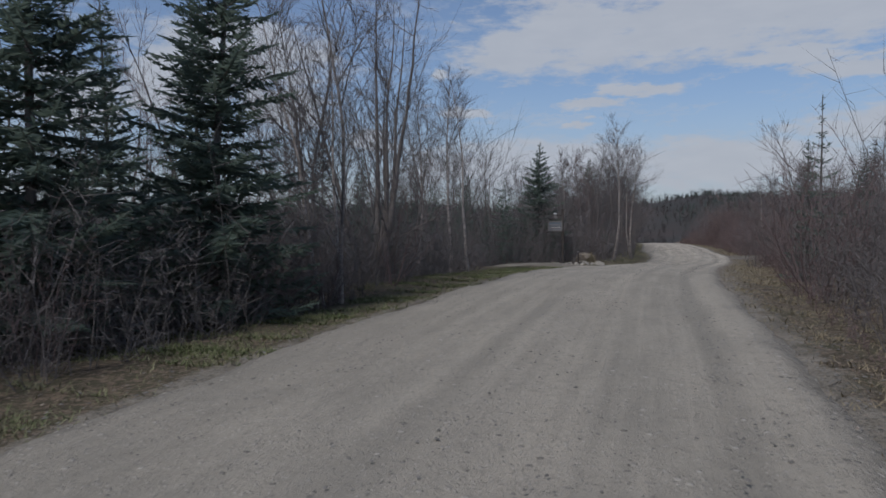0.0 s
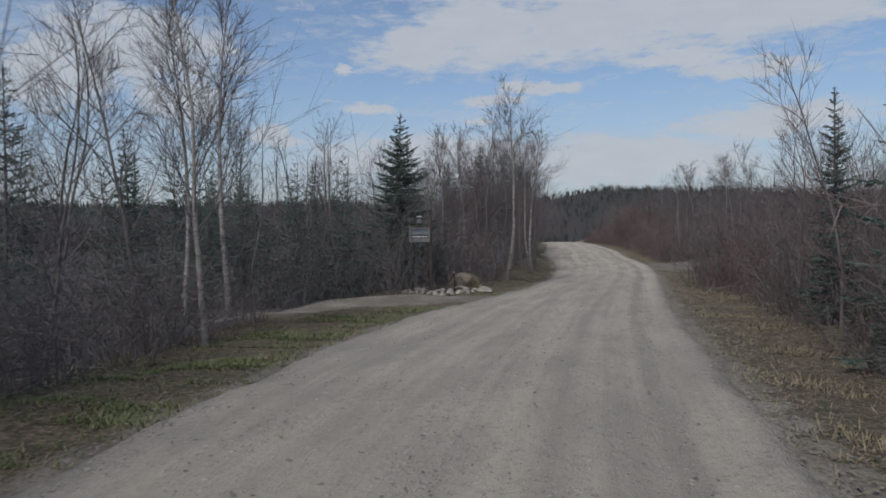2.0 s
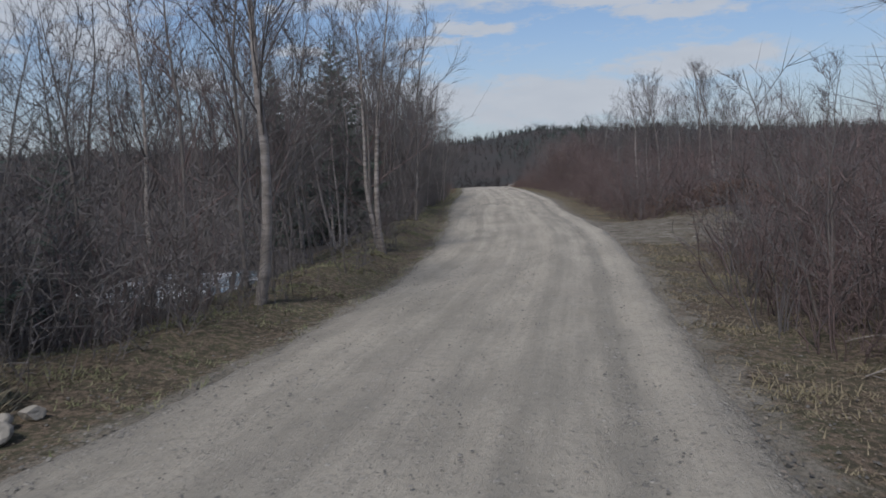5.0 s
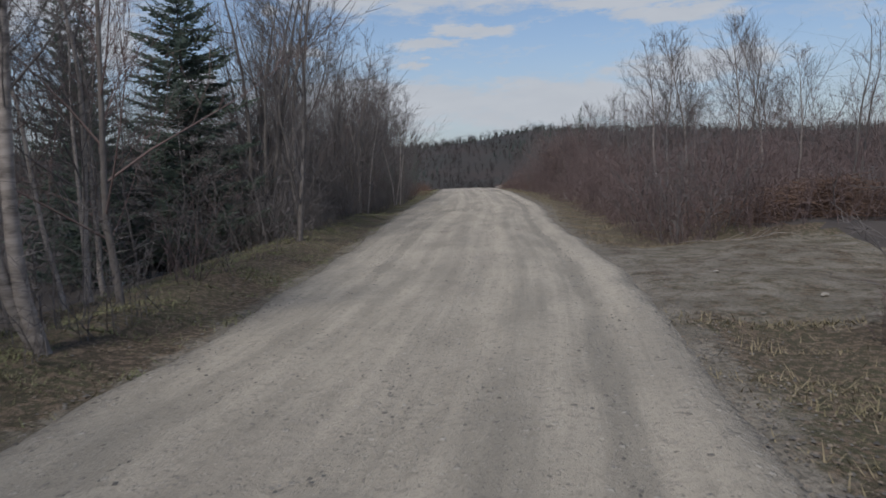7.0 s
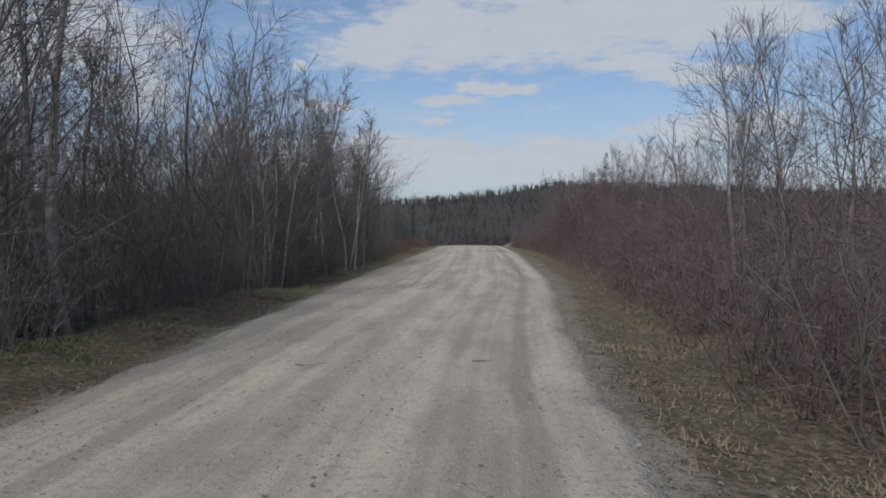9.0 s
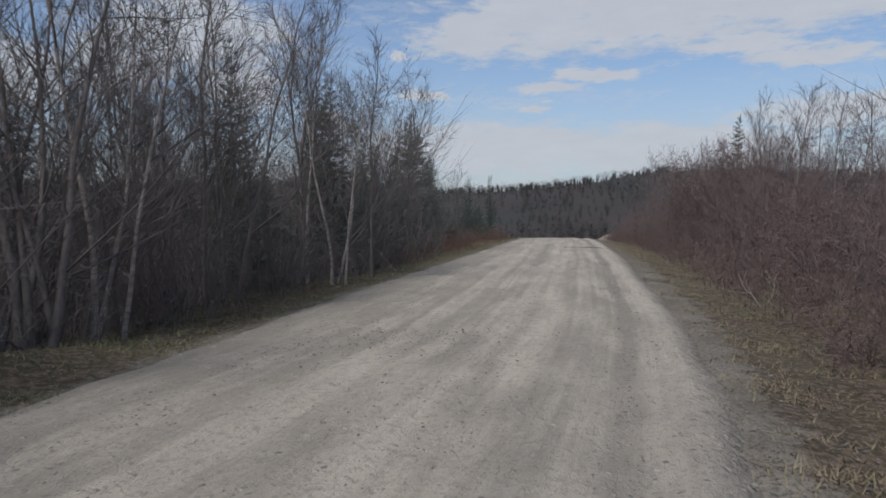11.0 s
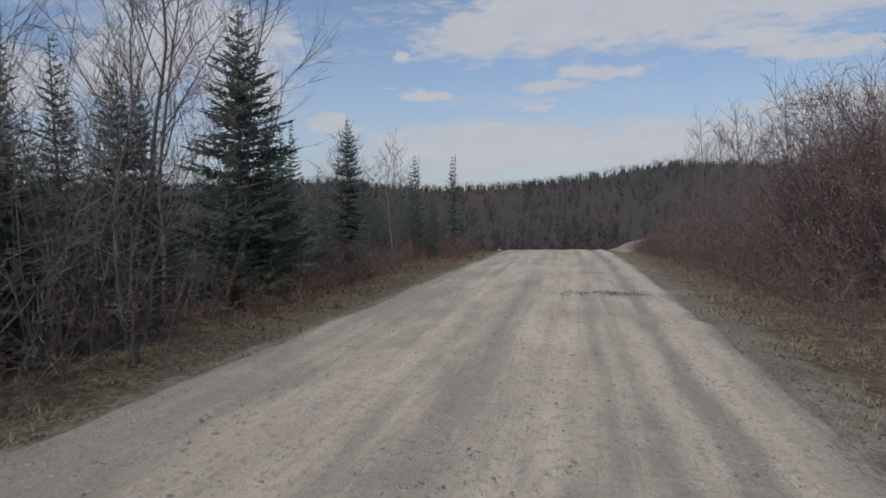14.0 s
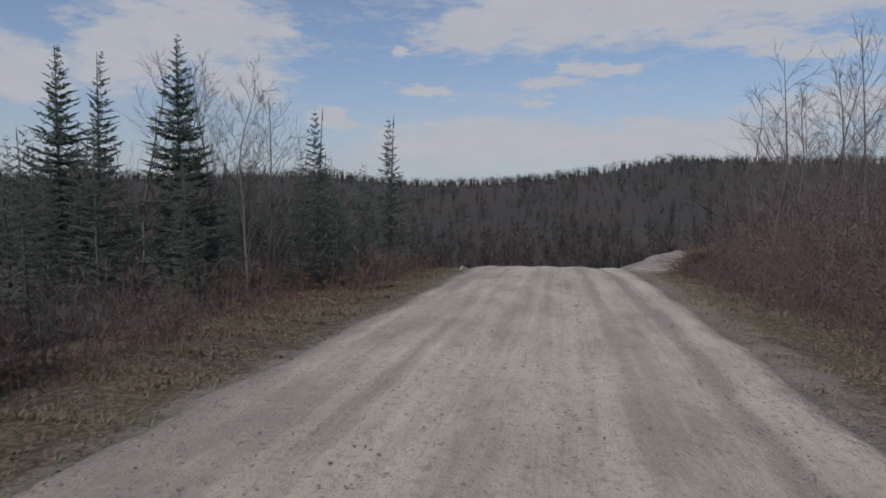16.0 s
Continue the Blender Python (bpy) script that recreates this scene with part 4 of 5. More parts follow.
scatter(SPRUCE, 7.0, 13, (4.0, 9), (76, 97), (3.2, 5.4), 1.2)
scatter(BACKSPRUCE, 7.0, 26, (3.2, 9), (78, 98), (2.2, 4.6), 0.9)
scatter(BACKSPRUCE, 7.0, 16, (4.5, 11), (31, 42), (3.0, 5.6), 1.1)
scatter(BACKSPRUCE, 7.0, 12, (8, 16), (72, 98), (4.0, 6.2), 1.4)
scatter(BACKSPRUCE, 7.0, 34, (4.5, 12), (99, 128), (2.4, 4.6), 1.1)
scatter(BACKSPRUCE, 7.0, 20, (11, 26), (98, 138), (3.2, 5.4), 1.5)
scatter(BACKSPRUCE, 7.0, 26, (3.6, 12), (110, 130), (2.4, 4.4), 1.0)
scatter(BACKSPRUCE, 7.0, 8, (3.2, 8), (1, 13), (2.0, 3.6), 0.9)
# right-hand side
scatter(BACK, 6.5, 16, (5, 16), (16, 48), (4.0, 6.0), 1.5, "right")
scatter(BACK, 6.5, 17, (5.0, 14), (61, 96), (4.0, 6.0), 1.1, "right")
scatter(BIRCH, 7.0, 8, (6, 18), (62, 110), (5.6, 7.4), 1.5, "right")
scatter(BACK, 6.5, 18, (4, 18), (96, 128), (4.0, 5.8), 1.1, "right")
scatter(BACK, 6.5, 12, (5, 12), (114, 130), (5.5, 7.4), 0.9, "right")
scatter((ALDER[4], ALDER[2]), 6.5, 12, (2.8, 5.5), (25, 35), (3.4, 4.6), 0.8, "right")
scatter((ALDER[4],), 6.5, 14, (3.6, 6.5), (84, 99), (2.8, 4.2), 0.8, "right")
scatter(SHRUB, 2.6, 44, (2.2, 6), (-3, 38), (2.0, 3.2), 0.7, "right")
scatter(SHRUB, 2.6, 26, (1.5, 6), (37, 49.5), (1.8, 3.0), 0.6, "right")
scatter(SHRUB, 2.6, 62, (2.6, 7), (60, 125), (1.4, 2.8), 0.7, "right")
scatter(ALDER, 6.5, 16, (5.5, 11), (88, 112), (4.4, 6.0), 0.9, "right")
scatter(PUSSY, 3.4, 22, (4.0, 7.4), (99, 107), (3.8, 5.2), 0.7, "right")
scatter(PUSSY, 3.4, 12, (4.2, 7.0), (84, 98), (2.0, 3.0), 0.7, "right")
scatter(SHRUB, 2.6, 16, (3, 7), (104, 119), (2.2, 3.2), 0.6, "right")
scatter(SHRUB, 2.6, 40, (2.2, 6), (38, 80), (1.6, 3.0), 0.7)
scatter(SHRUB, 2.6, 40, (1.9, 6), (4, 25), (1.2, 2.6), 0.7)
scatter(LOW, 1.1, 50, (2.4, 7), (84, 124), (0.7, 1.4), 0.5)
scatter(SHRUB, 2.6, 18, (4, 10), (90, 122), (1.4, 2.4), 0.7)
for kind in (BIGCLUMP, OPEN, *LEANER, *BIRCH, *CLUMP, *ALDER, *BACK, *BACKSPRUCE, *SPRUCE, *THIN, *SHRUB, *PUSSY, *LOW):
    for o in (*kind.children_recursive, kind):
        bpy.data.objects.remove(o)


# ---- undergrowth, woods and grass, each one mass ----
def thicket(name, seed, count, xr, yr, tall, side, mat, label, twigs=22):
    g = np.random.default_rng(seed)
    y, out = g.uniform(*yr, count * 2), xr[0] + (xr[1] - xr[0]) * g.random(count * 2) ** 1.3
    out = np.maximum(out + along(y, FOOT_L if side == "left" else FOOT_R) - 1.9, along(y, FOOT_L if side == "left" else FOOT_R))
    x = along(y, EDGE_L) - out if side == "left" else along(y, EDGE_R) + out
    pool = (side == "left") & (x < -3.6) & (x > -11) & (np.abs(y - 50) < 8)
    ok = (driveway(x, y) < 0.05) & (turnout(x, y) < 0.12) & ~(pool & (g.random(count * 2) < 0.92))
    x, y = x[ok][:count], y[ok][:count]
    n = len(x)
    z = terrain(x, y) - 0.1
    ln = g.uniform(*tall, n) * (0.78 + 0.32 * waves(x, y, 1.3)) * g.lognormal(0, 0.2, n)
    if side == "right":
        ln *= 0.45 + 0.55 * smooth(x - along(y, EDGE_R) - along(y, FOOT_R), 0.0, 2.4)
    p = np.stack([x, y, z], 1)
    d = np.stack([g.normal(0, 0.22, n), g.normal(0, 0.22, n), np.ones(n)], 1)
    segs, r = [], 0.003 + 0.0022 * ln
    pts = [p]
    for i in range(3):
        d = d + g.normal(0, 0.2, (n, 3))
        q = pts[-1] + d / np.linalg.norm(d, axis=1, keepdims=True) * (ln / 3)[:, None]
        segs.append(np.concatenate([pts[-1], q, (r * (1 - i * 0.28))[:, None], (r * (0.72 - i * 0.28) + 0.001)[:, None]], 1))
        pts.append(q)
    ta, tb = [], []
    for i in range(twigs):
        k = g.integers(0, 3) if i > 3 else 2
        q = pts[k] + (pts[k + 1] - pts[k]) * g.random((n, 1))
        e = q + (np.stack([g.normal(0, 0.6, n), g.normal(0, 0.6, n), g.uniform(0.0, 0.9, n)], 1)) * (ln * g.uniform(0.1, 0.3, n))[:, None]
        ta.append(q)
        tb.append(e)
    v, t = joined(sticks(np.concatenate(segs), 3), slivers(np.concatenate(ta), np.concatenate(tb), 0.0045))
    return tagged(new(name, fast_mesh(name, v, t, mat)), label, "undergrowth", kind="stuff")


L1, L2 = "dense grey-brown leafless undergrowth under the trees", "grey-brown leafless saplings deep in the woods"
R1, R2 = "dense red-brown leafless brush beside the road", "red-brown leafless brush up the slope"
thicket("undergrowth", 1, 4200, (1.8, 8), (-4, 92), (0.7, 2.6), "left", M_TWIG, L1)
thicket("undergrowth", 11, 1300, (1.7, 7), (-2, 26), (0.6, 2.4), "left", M_TWIG, L1)
thicket("undergrowth", 5, 1300, (2.4, 9), (56, 95), (2.6, 4.8), "left", M_TWIG, L1)
thicket("undergrowth", 6, 900, (3, 12), (33, 56), (2.2, 4.4), "left", M_TWIG, L1)
thicket("undergrowth", 7, 2200, (1.9, 8), (88, 124), (0.3, 1.1), "left", M_SLASH, "low rust-brown leafless brush beside the road")
thicket("undergrowth", 10, 1300, (5, 22), (2, 46), (1.2, 3.4), "left", M_TWIG, L2, 16)
thicket("undergrowth", 2, 2400, (8, 34), (-4, 130), (2.0, 4.6), "left", M_TWIG, L2, 15)
thicket("undergrowth", 8, 1300, (1.9, 9), (36, 50), (0.9, 2.6), "right", M_RED, R1)
thicket("undergrowth", 9, 2000, (1.7, 3.4), (-2, 124), (0.3, 1.3), "right", M_RED, "low red-brown leafless brush beside the road")
thicket("undergrowth", 3, 5300, (2.2, 8), (33, 124), (1.0, 3.4), "right", M_RED, R1, 26)
thicket("undergrowth", 14, 2300, (2.2, 8), (-4, 34), (1.1, 3.7), "right", M_TWIG, "tall grey-brown leafless brush beside the road", 26)
thicket("undergrowth", 13, 1500, (2.4, 7), (102, 126), (0.5, 1.7), "right", M_SLASH, "low rust-brown leafless brush beside the road")
thicket("undergrowth", 4, 3800, (6, 30), (-4, 130), (2.2, 4.2), "right", M_RED, R2, 15)


def far_woods(name, seed, count, conifer, mat, label):
    g = np.random.default_rng(seed)
    away = np.sqrt(g.uniform(24 ** 2, 345 ** 2, count))
    near = g.random(count) < 0.35
    away = np.where(near, g.uniform(66, 200, count), away)
    az = np.radians(g.uniform(-75, 48, count))
    x, y = -3 + away * np.sin(az), 60 + away * np.cos(az)
    ok = ((x < along(y, EDGE_L) - 6) | (x > along(y, EDGE_R) + 6) | (y > 185)) & ((away > 62) | (x < along(y, EDGE_L) - 30) | (x > along(y, EDGE_R) + 28)) & (np.hypot((x - 32.3) / 3, (y - 372) / 9) > 1)
    if conifer:
        ok &= ((waves(x, y, 40.0) > 0.25) | (away > 312)) & (away > 125)
    x, y, away = x[ok], y[ok], away[ok]
    n = len(x)
    z = terrain(x, y) - 0.3
    h = g.uniform(1.5, 3.3, n) if conifer else g.uniform(2.4, 5.0, n)
    base = np.stack([x, y, z], 1)
    if conifer:
        tiers = 4
        vs, ts, o = [], [], 0
        turn = g.uniform(0, 6.28, n)
        for k in range(tiers):
            lo, hi = 0.05 + 0.8 * k / tiers, min(1.0, 0.05 + 0.8 * k / tiers + 0.42)
            rad = h * 0.24 * (1 - 0.8 * k / tiers)
            ring = []
            for i in range(5):
                a = turn + i * 1.2566 + k
                ring.append(base + np.stack([np.cos(a) * rad * g.uniform(0.6, 1.2, n), np.sin(a) * rad * g.uniform(0.6, 1.2, n), h * lo * g.uniform(0.8, 1.1, n)], 1))
            tip = base + np.stack([0 * h, 0 * h, h * hi], 1)
            block = np.stack(ring + [tip], 1).reshape(-1, 3)
            one = np.array([(i, (i + 1) % 5, 5) for i in range(5)])
            vs.append(block)
            ts.append((np.arange(n)[:, None, None] * 6 + one[None]).reshape(-1, 3) + o)
            o += len(block)
        v, t = np.concatenate(vs), np.concatenate(ts)
    else:
        m = 56
        root = g.random((n, m, 1)) * 0.75
        lean = g.normal(0, 0.42, (n, m, 2)) * h[:, None, None] * 0.42
        foot = base[:, None] + np.concatenate([lean * root * 0.5, root * h[:, None, None]], 2)
        top = foot + np.concatenate([lean, (h[:, None] * g.uniform(0.02, 0.34, (n, m)))[..., None]], 2)
        a = g.uniform(0, 3.14, (n, m))
        wd = 0.04 * np.stack([np.cos(a), np.sin(a), 0 * a], 2)
        v = np.stack([foot - wd, foot + wd, top], 2).reshape(-1, 3)
        t = np.arange(n * m * 3).reshape(-1, 3)
    return tagged(new(name, fast_mesh(name, v, t, mat)), label, "woods", kind="stuff")


thicket("undergrowth", 12, 1300, (8, 30), (30, 80), (3.2, 5.2), "right", M_RED, R2)
far_woods("far_woods", 21, 9500, False, M_FAR, "far leafless brown woods on the hillside")
far_woods("far_conifers", 22, 13500, True, M_FARPINE, "far dark spruce woods along the ridge")


def blades(name, seed, count, xr, yr, side, tall, mat, label, power=1.5):
    g = np.random.default_rng(seed)
    y = g.uniform(*yr, count)
    y = y + 0.25 * np.sin(y * 9.0) + 0.4 * np.sin(y * 2.3)
    out = xr[0] + (xr[1] - xr[0]) * g.random(count) ** power
    x = along(y, EDGE_L) - out if side == "left" else along(y, EDGE_R) + out
    ok = (driveway(x, y) < 0.35) & (turnout(x, y) < 0.8) & (waves(x, y, 0.6) + g.normal(0, 0.5, count) > -0.35) & (g.random(count) < smooth(out, -0.1, 0.9))
    x, y = x[ok], y[ok]
    n = len(x)
    p = np.stack([x, y, terrain(x, y) - 0.045], 1)
    h = g.uniform(*tall, n) * (0.7 + 0.3 * waves(x, y, 1.0))
    a = g.uniform(0, 6.283, n)
    bend = np.stack([np.cos(a), np.sin(a), 0 * a], 1) * (h * g.uniform(0.4, 1.8, n))[:, None]
    wd = np.stack([-np.sin(a), np.cos(a), 0 * a], 1) * 0.007
    tip = p + bend + np.stack([0 * h, 0 * h, h * g.uniform(0.25, 1.0, n)], 1)
    v = np.stack([p - wd, p + wd, tip], 1).reshape(-1, 3)
    t = np.arange(n * 3).reshape(-1, 3)
    return tagged(new(name, fast_mesh(name, v, t, mat)), label, "grass", kind="stuff")


blades("green_grass", 43, 70000, (0.05, 2.4), (6, 34), "left", (0.05, 0.14), M_GREEN, "short green spring grass along the gravel", 1.2)
blades("dry_grass", 41, 210000, (0.0, 3.6), (-2, 124), "left", (0.04, 0.17), M_OLIVE, "dry tan and olive grass on the verge")
blades("dead_grass", 44, 45000, (0.7, 4.2), (94, 124), "left", (0.06, 0.24), M_SLASH, "matted rust-brown dead grass at the foot of the brush", 0.9)
blades("dry_grass", 42, 170000, (0.0, 3.8), (-2, 124), "right", (0.04, 0.18), M_GRASS, "dry tan and olive grass on the verge")


def litter(name, seed, count, places, size, mat, label, category, lift=0.0, flat=1.0):
    """Small flattened pebbles or leaves strewn on the ground."""
    g = np.random.default_rng(seed)
    x, y = places(g, count)
    n = len(x)
    s = g.uniform(*size, n) * g.uniform(0.5, 1.0, n)
    p = np.stack([x, y, ground_top(x, y) + lift], 1)
    a = g.uniform(0, 6.283, n)
    u = np.stack([np.cos(a), np.sin(a), g.normal(0, 0.15, n)], 1) * s[:, None]
    v = np.stack([-np.sin(a), np.cos(a), g.normal(0, 0.15, n)], 1) * (s * g.uniform(0.5, 0.95, n))[:, None]
    up = np.stack([0 * a, 0 * a, s * g.uniform(0.35, 0.7, n) * flat], 1)
    verts = np.stack([p - u, p - v, p + u, p + v, p + up + u * 0.2, p - up * 0.4], 1).reshape(-1, 3)
    one = np.array([(0, 1, 4), (1, 2, 4), (2, 3, 4), (3, 0, 4)])
    t = (np.arange(n)[:, None, None] * 6 + one[None]).reshape(-1, 3)
    return tagged(new(name, fast_mesh(name, verts, t, mat)), label, category, kind="stuff")


def ground_top(x, y):
    left, right = along(y, EDGE_L), along(y, EDGE_R)
    u = np.clip((x - left) / (right - left), 0, 1)
    on = (x > left - 0.1) & (x < right + 0.1)
    return np.where(on, along(y, PROFILE) + 0.05 * (1 - (2 * u - 1) ** 2), terrain(x, y) - 0.02)


def on_road(g, n):
    y = g.uniform(-1, 122, n)
    u = np.where(g.random(n) < 0.45, g.beta(0.6, 0.6, n), g.choice([0.04, 0.2, 0.5, 0.62, 0.87, 0.97], n) + g.normal(0, 0.03, n))
    left, right = along(y, EDGE_L), along(y, EDGE_R)
    return left + (right - left) * np.clip(u, -0.03, 1.03), y


def on_verges(g, n):
    y = g.uniform(-1, 122, n)
    out = 4.5 * g.random(n) ** 1.4
    x = np.where(g.random(n) < 0.72, along(y, EDGE_R) + out, along(y, EDGE_L) - out * 0.8)
    return x, y


def near_edges(g, n):
    y = g.uniform(-1, 122, n)
    out = np.abs(g.normal(0, 0.5, n))
    x = np.where(g.random(n) < 0.6, along(y, EDGE_R) + out, along(y, EDGE_L) - out)
    return x, y


def in_heaps(g, n):
    spots = [(-5.2, 86.5, 0.7, 3.0), (-4.8, 83.0, 0.5, 2.0), (-1.3, 99.1, 0.75, 0.16), (-1.3, 99.2, 0.75, 0.2), (0.3, 96.5, 0.35, 3.0), (0.2, 88.0, 0.5, 0.5), (0.6, 80.5, 0.5, 0.8), (1.4, 74.0, 0.5, 1.8), (-2.2, 72.5, 1.0, 1.0), (-1.9, 73.5, 0.8, 0.6),
             (0.1, 44.5, 0.7, 0.25), (0.6, 25.5, 0.3, 1.5), (0.9, 33.0, 0.3, 2.0), (-4.7, 103.0, 0.8, 3.0), (-0.8, 104.0, 0.4, 2.0)]
    k = g.integers(0, len(spots), n)
    p = np.array(spots)[k]
    return p[:, 0] + g.normal(0, 1, n) * p[:, 2], p[:, 1] + g.normal(0, 1, n) * p[:, 3]


def in_rut(g, n):
    u = g.uniform(-0.9, 0.9, n)
    return -1.55 + u, 99.05 + 0.34 * u + g.normal(0, 0.26, n)


def in_turnout(g, n):
    x, y = g.uniform(1.5, 11, n), g.uniform(43, 61, n)
    ok = turnout(x, y) > 0.4
    return x[ok], y[ok]


litter("loose_gravel", 51, 20000, on_road, (0.005, 0.026), M_STONE, "loose grey stones on the road", "gravel")
litter("loose_gravel", 52, 14000, near_edges, (0.006, 0.034), M_STONE, "loose grey stones along the road's edges", "gravel")
litter("loose_gravel", 53, 2500, in_turnout, (0.008, 0.035), M_STONE, "loose grey stones on the turnout", "gravel", -0.01)
litter("dead_leaves", 54, 60000, on_verges, (0.008, 0.023), M_LEAF, "brown and tan dead leaves on the verges", "leaves", 0.012, 0.5)
litter("loose_gravel", 56, 300, in_rut, (0.014, 0.042), M_STONE, "broken stones lying across the road in a shallow rut", "gravel", 0.012)
litter("loose_gravel", 55, 3400, in_heaps, (0.008, 0.029), M_STONE, "coarse broken stones thrown up on the road", "gravel")


# ---- things by the roadside ----
def box(bm, cx, cy, cz, sx, sy, sz, bevel=0.0):
    made = bmesh.ops.create_cube(bm, size=1.0)["verts"]
    for v in made:
        v.co = Vector((cx + v.co.x * sx, cy + v.co.y * sy, cz + v.co.z * sz))
    if bevel:
        edges = list({e for v in made for e in v.link_edges})
        bmesh.ops.bevel(bm, geom=edges, offset=bevel, segments=2, affect="EDGES")
    return bm


def stone(name, x, y, z, sx, sy, sz, seed, label, turn=0.0, sharp=0.62, mat=None, group="stones edging the flower bed"):
    """An angular, chipped boulder with a flat seat."""
    bm = bmesh.new()
    bmesh.ops.create_icosphere(bm, subdivisions=3, radius=0.5)
    r = random.Random(seed)
    cuts = [(Vector((r.uniform(-1, 1), r.uniform(-1, 1), r.uniform(-0.6, 1))).normalized(), r.uniform(0.26, 0.42)) for _ in range(9)]
    for v in bm.verts:
        for n, d in cuts:
            over = v.co.dot(n) - d
            if over > 0:
                v.co -= n * over * (0.6 + sharp * 0.7)
        v.co += v.co.normalized() * 0.035 * noise.noise(v.co * 5 + Vector((seed, 0, 0)))
        v.co = Vector((v.co.x * sx, v.co.y * sy, v.co.z * sz))
    me = bpy.data.meshes.new(name)
    bm.to_mesh(me)
    bm.free()
    me.materials.append(mat or M_ROCK)
    ob = new(name, me)
    ob.matrix_world = pose(x, y, z, r.uniform(-8, 8), r.uniform(-8, 8), turn)
    return tagged(ob, label, "rock", group)


# stone edging: a front row that bends round, and a looser row behind
r = random.Random(12)
front = [(-6.65, 34.7), (-6.0, 34.25), (-5.3, 34.0), (-4.85, 34.4), (-4.5, 34.95), (-4.2, 35.6), (-4.0, 36.15)]
path = []
for (ax, ay), (bx, by) in zip(front, front[1:]):
    n = max(1, round(math.hypot(bx - ax, by - ay) / 0.29))
    path += [(ax + (bx - ax) * i / n, ay + (by - ay) * i / n) for i in range(n)]
for i, (x, y) in enumerate(path):
    s = r.uniform(0.22, 0.34) * (0.6 if i > len(path) - 5 else 1.0)
    stone("rock", x, y, height(x, y) + s * 0.16, s * r.uniform(1.0, 1.4), s, s * r.uniform(0.75, 1.0), i, "pale angular field stone in the bed's edging", r.uniform(0, 180))
for i in range(11):
    x, y = -6.3 + 0.22 * i + r.uniform(-0.1, 0.1), 35.0 + r.uniform(-0.25, 0.25) + 0.03 * i
    s = r.uniform(0.2, 0.42)
    stone("rock", x, y, height(x, y) + s * 0.12, s * 1.4, s, s * 0.7, 40 + i, "weathered stone inside the flower bed", r.uniform(0, 180))
stone("boulder", -5.0, 35.9, height(-5.0, 35.9) + 0.24, 1.05, 0.8, 0.58, 77, "large tan boulder half covered by dry straw", 20, mat=M_TAN)


for i, (x, y, s) in enumerate(((-3.73, 111.8, 0.055), (-2.9, 112.8, 0.05), (-2.9, 95.6, 0.05), (-4.6, 108.5, 0.05), (4.0, 53.9, 0.07), (4.9, 52.0, 0.10), (-1.6, 92.5, 0.045), (-8.6, 122.5, 0.30))):
    stone("rock", x, y, float(ground_top(np.array(x), np.array(y))) + s * 0.2, s * 1.5, s, s * 0.6, 130 + i, "single pale stone lying on the gravel", 40.0 * i, group="loose stones on the road")


def straw_tuft(x, y, rad, tall, count, seed):
    g = np.random.default_rng(seed)
    a, d = g.uniform(0, 6.283, count), rad * np.sqrt(g.random(count))
    px, py = x + np.cos(a) * d, y + np.sin(a) * d
    base = np.stack([px, py, terrain(px, py) - 0.08 + 0.5 * (1 - (d / rad) ** 2)], 1)
    b = g.uniform(0, 6.283, count)
    h = g.uniform(0.4, 1.0, count) * tall
    tip = base + np.stack([np.cos(b) * h * 0.9, np.sin(b) * h * 0.9, h * g.uniform(0.2, 0.9, count)], 1)
    v, t = slivers(base, tip, 0.006)
    return tagged(new("straw_mound", fast_mesh("straw_mound", v, t, M_STRAW)), "mound of matted yellow straw behind the stones", "dry grass", kind="stuff")


straw_tuft(-4.7, 35.85, 0.36, 0.24, 1100, 5)
straw_tuft(-5.1, 36.1, 0.4, 0.3, 500, 6)


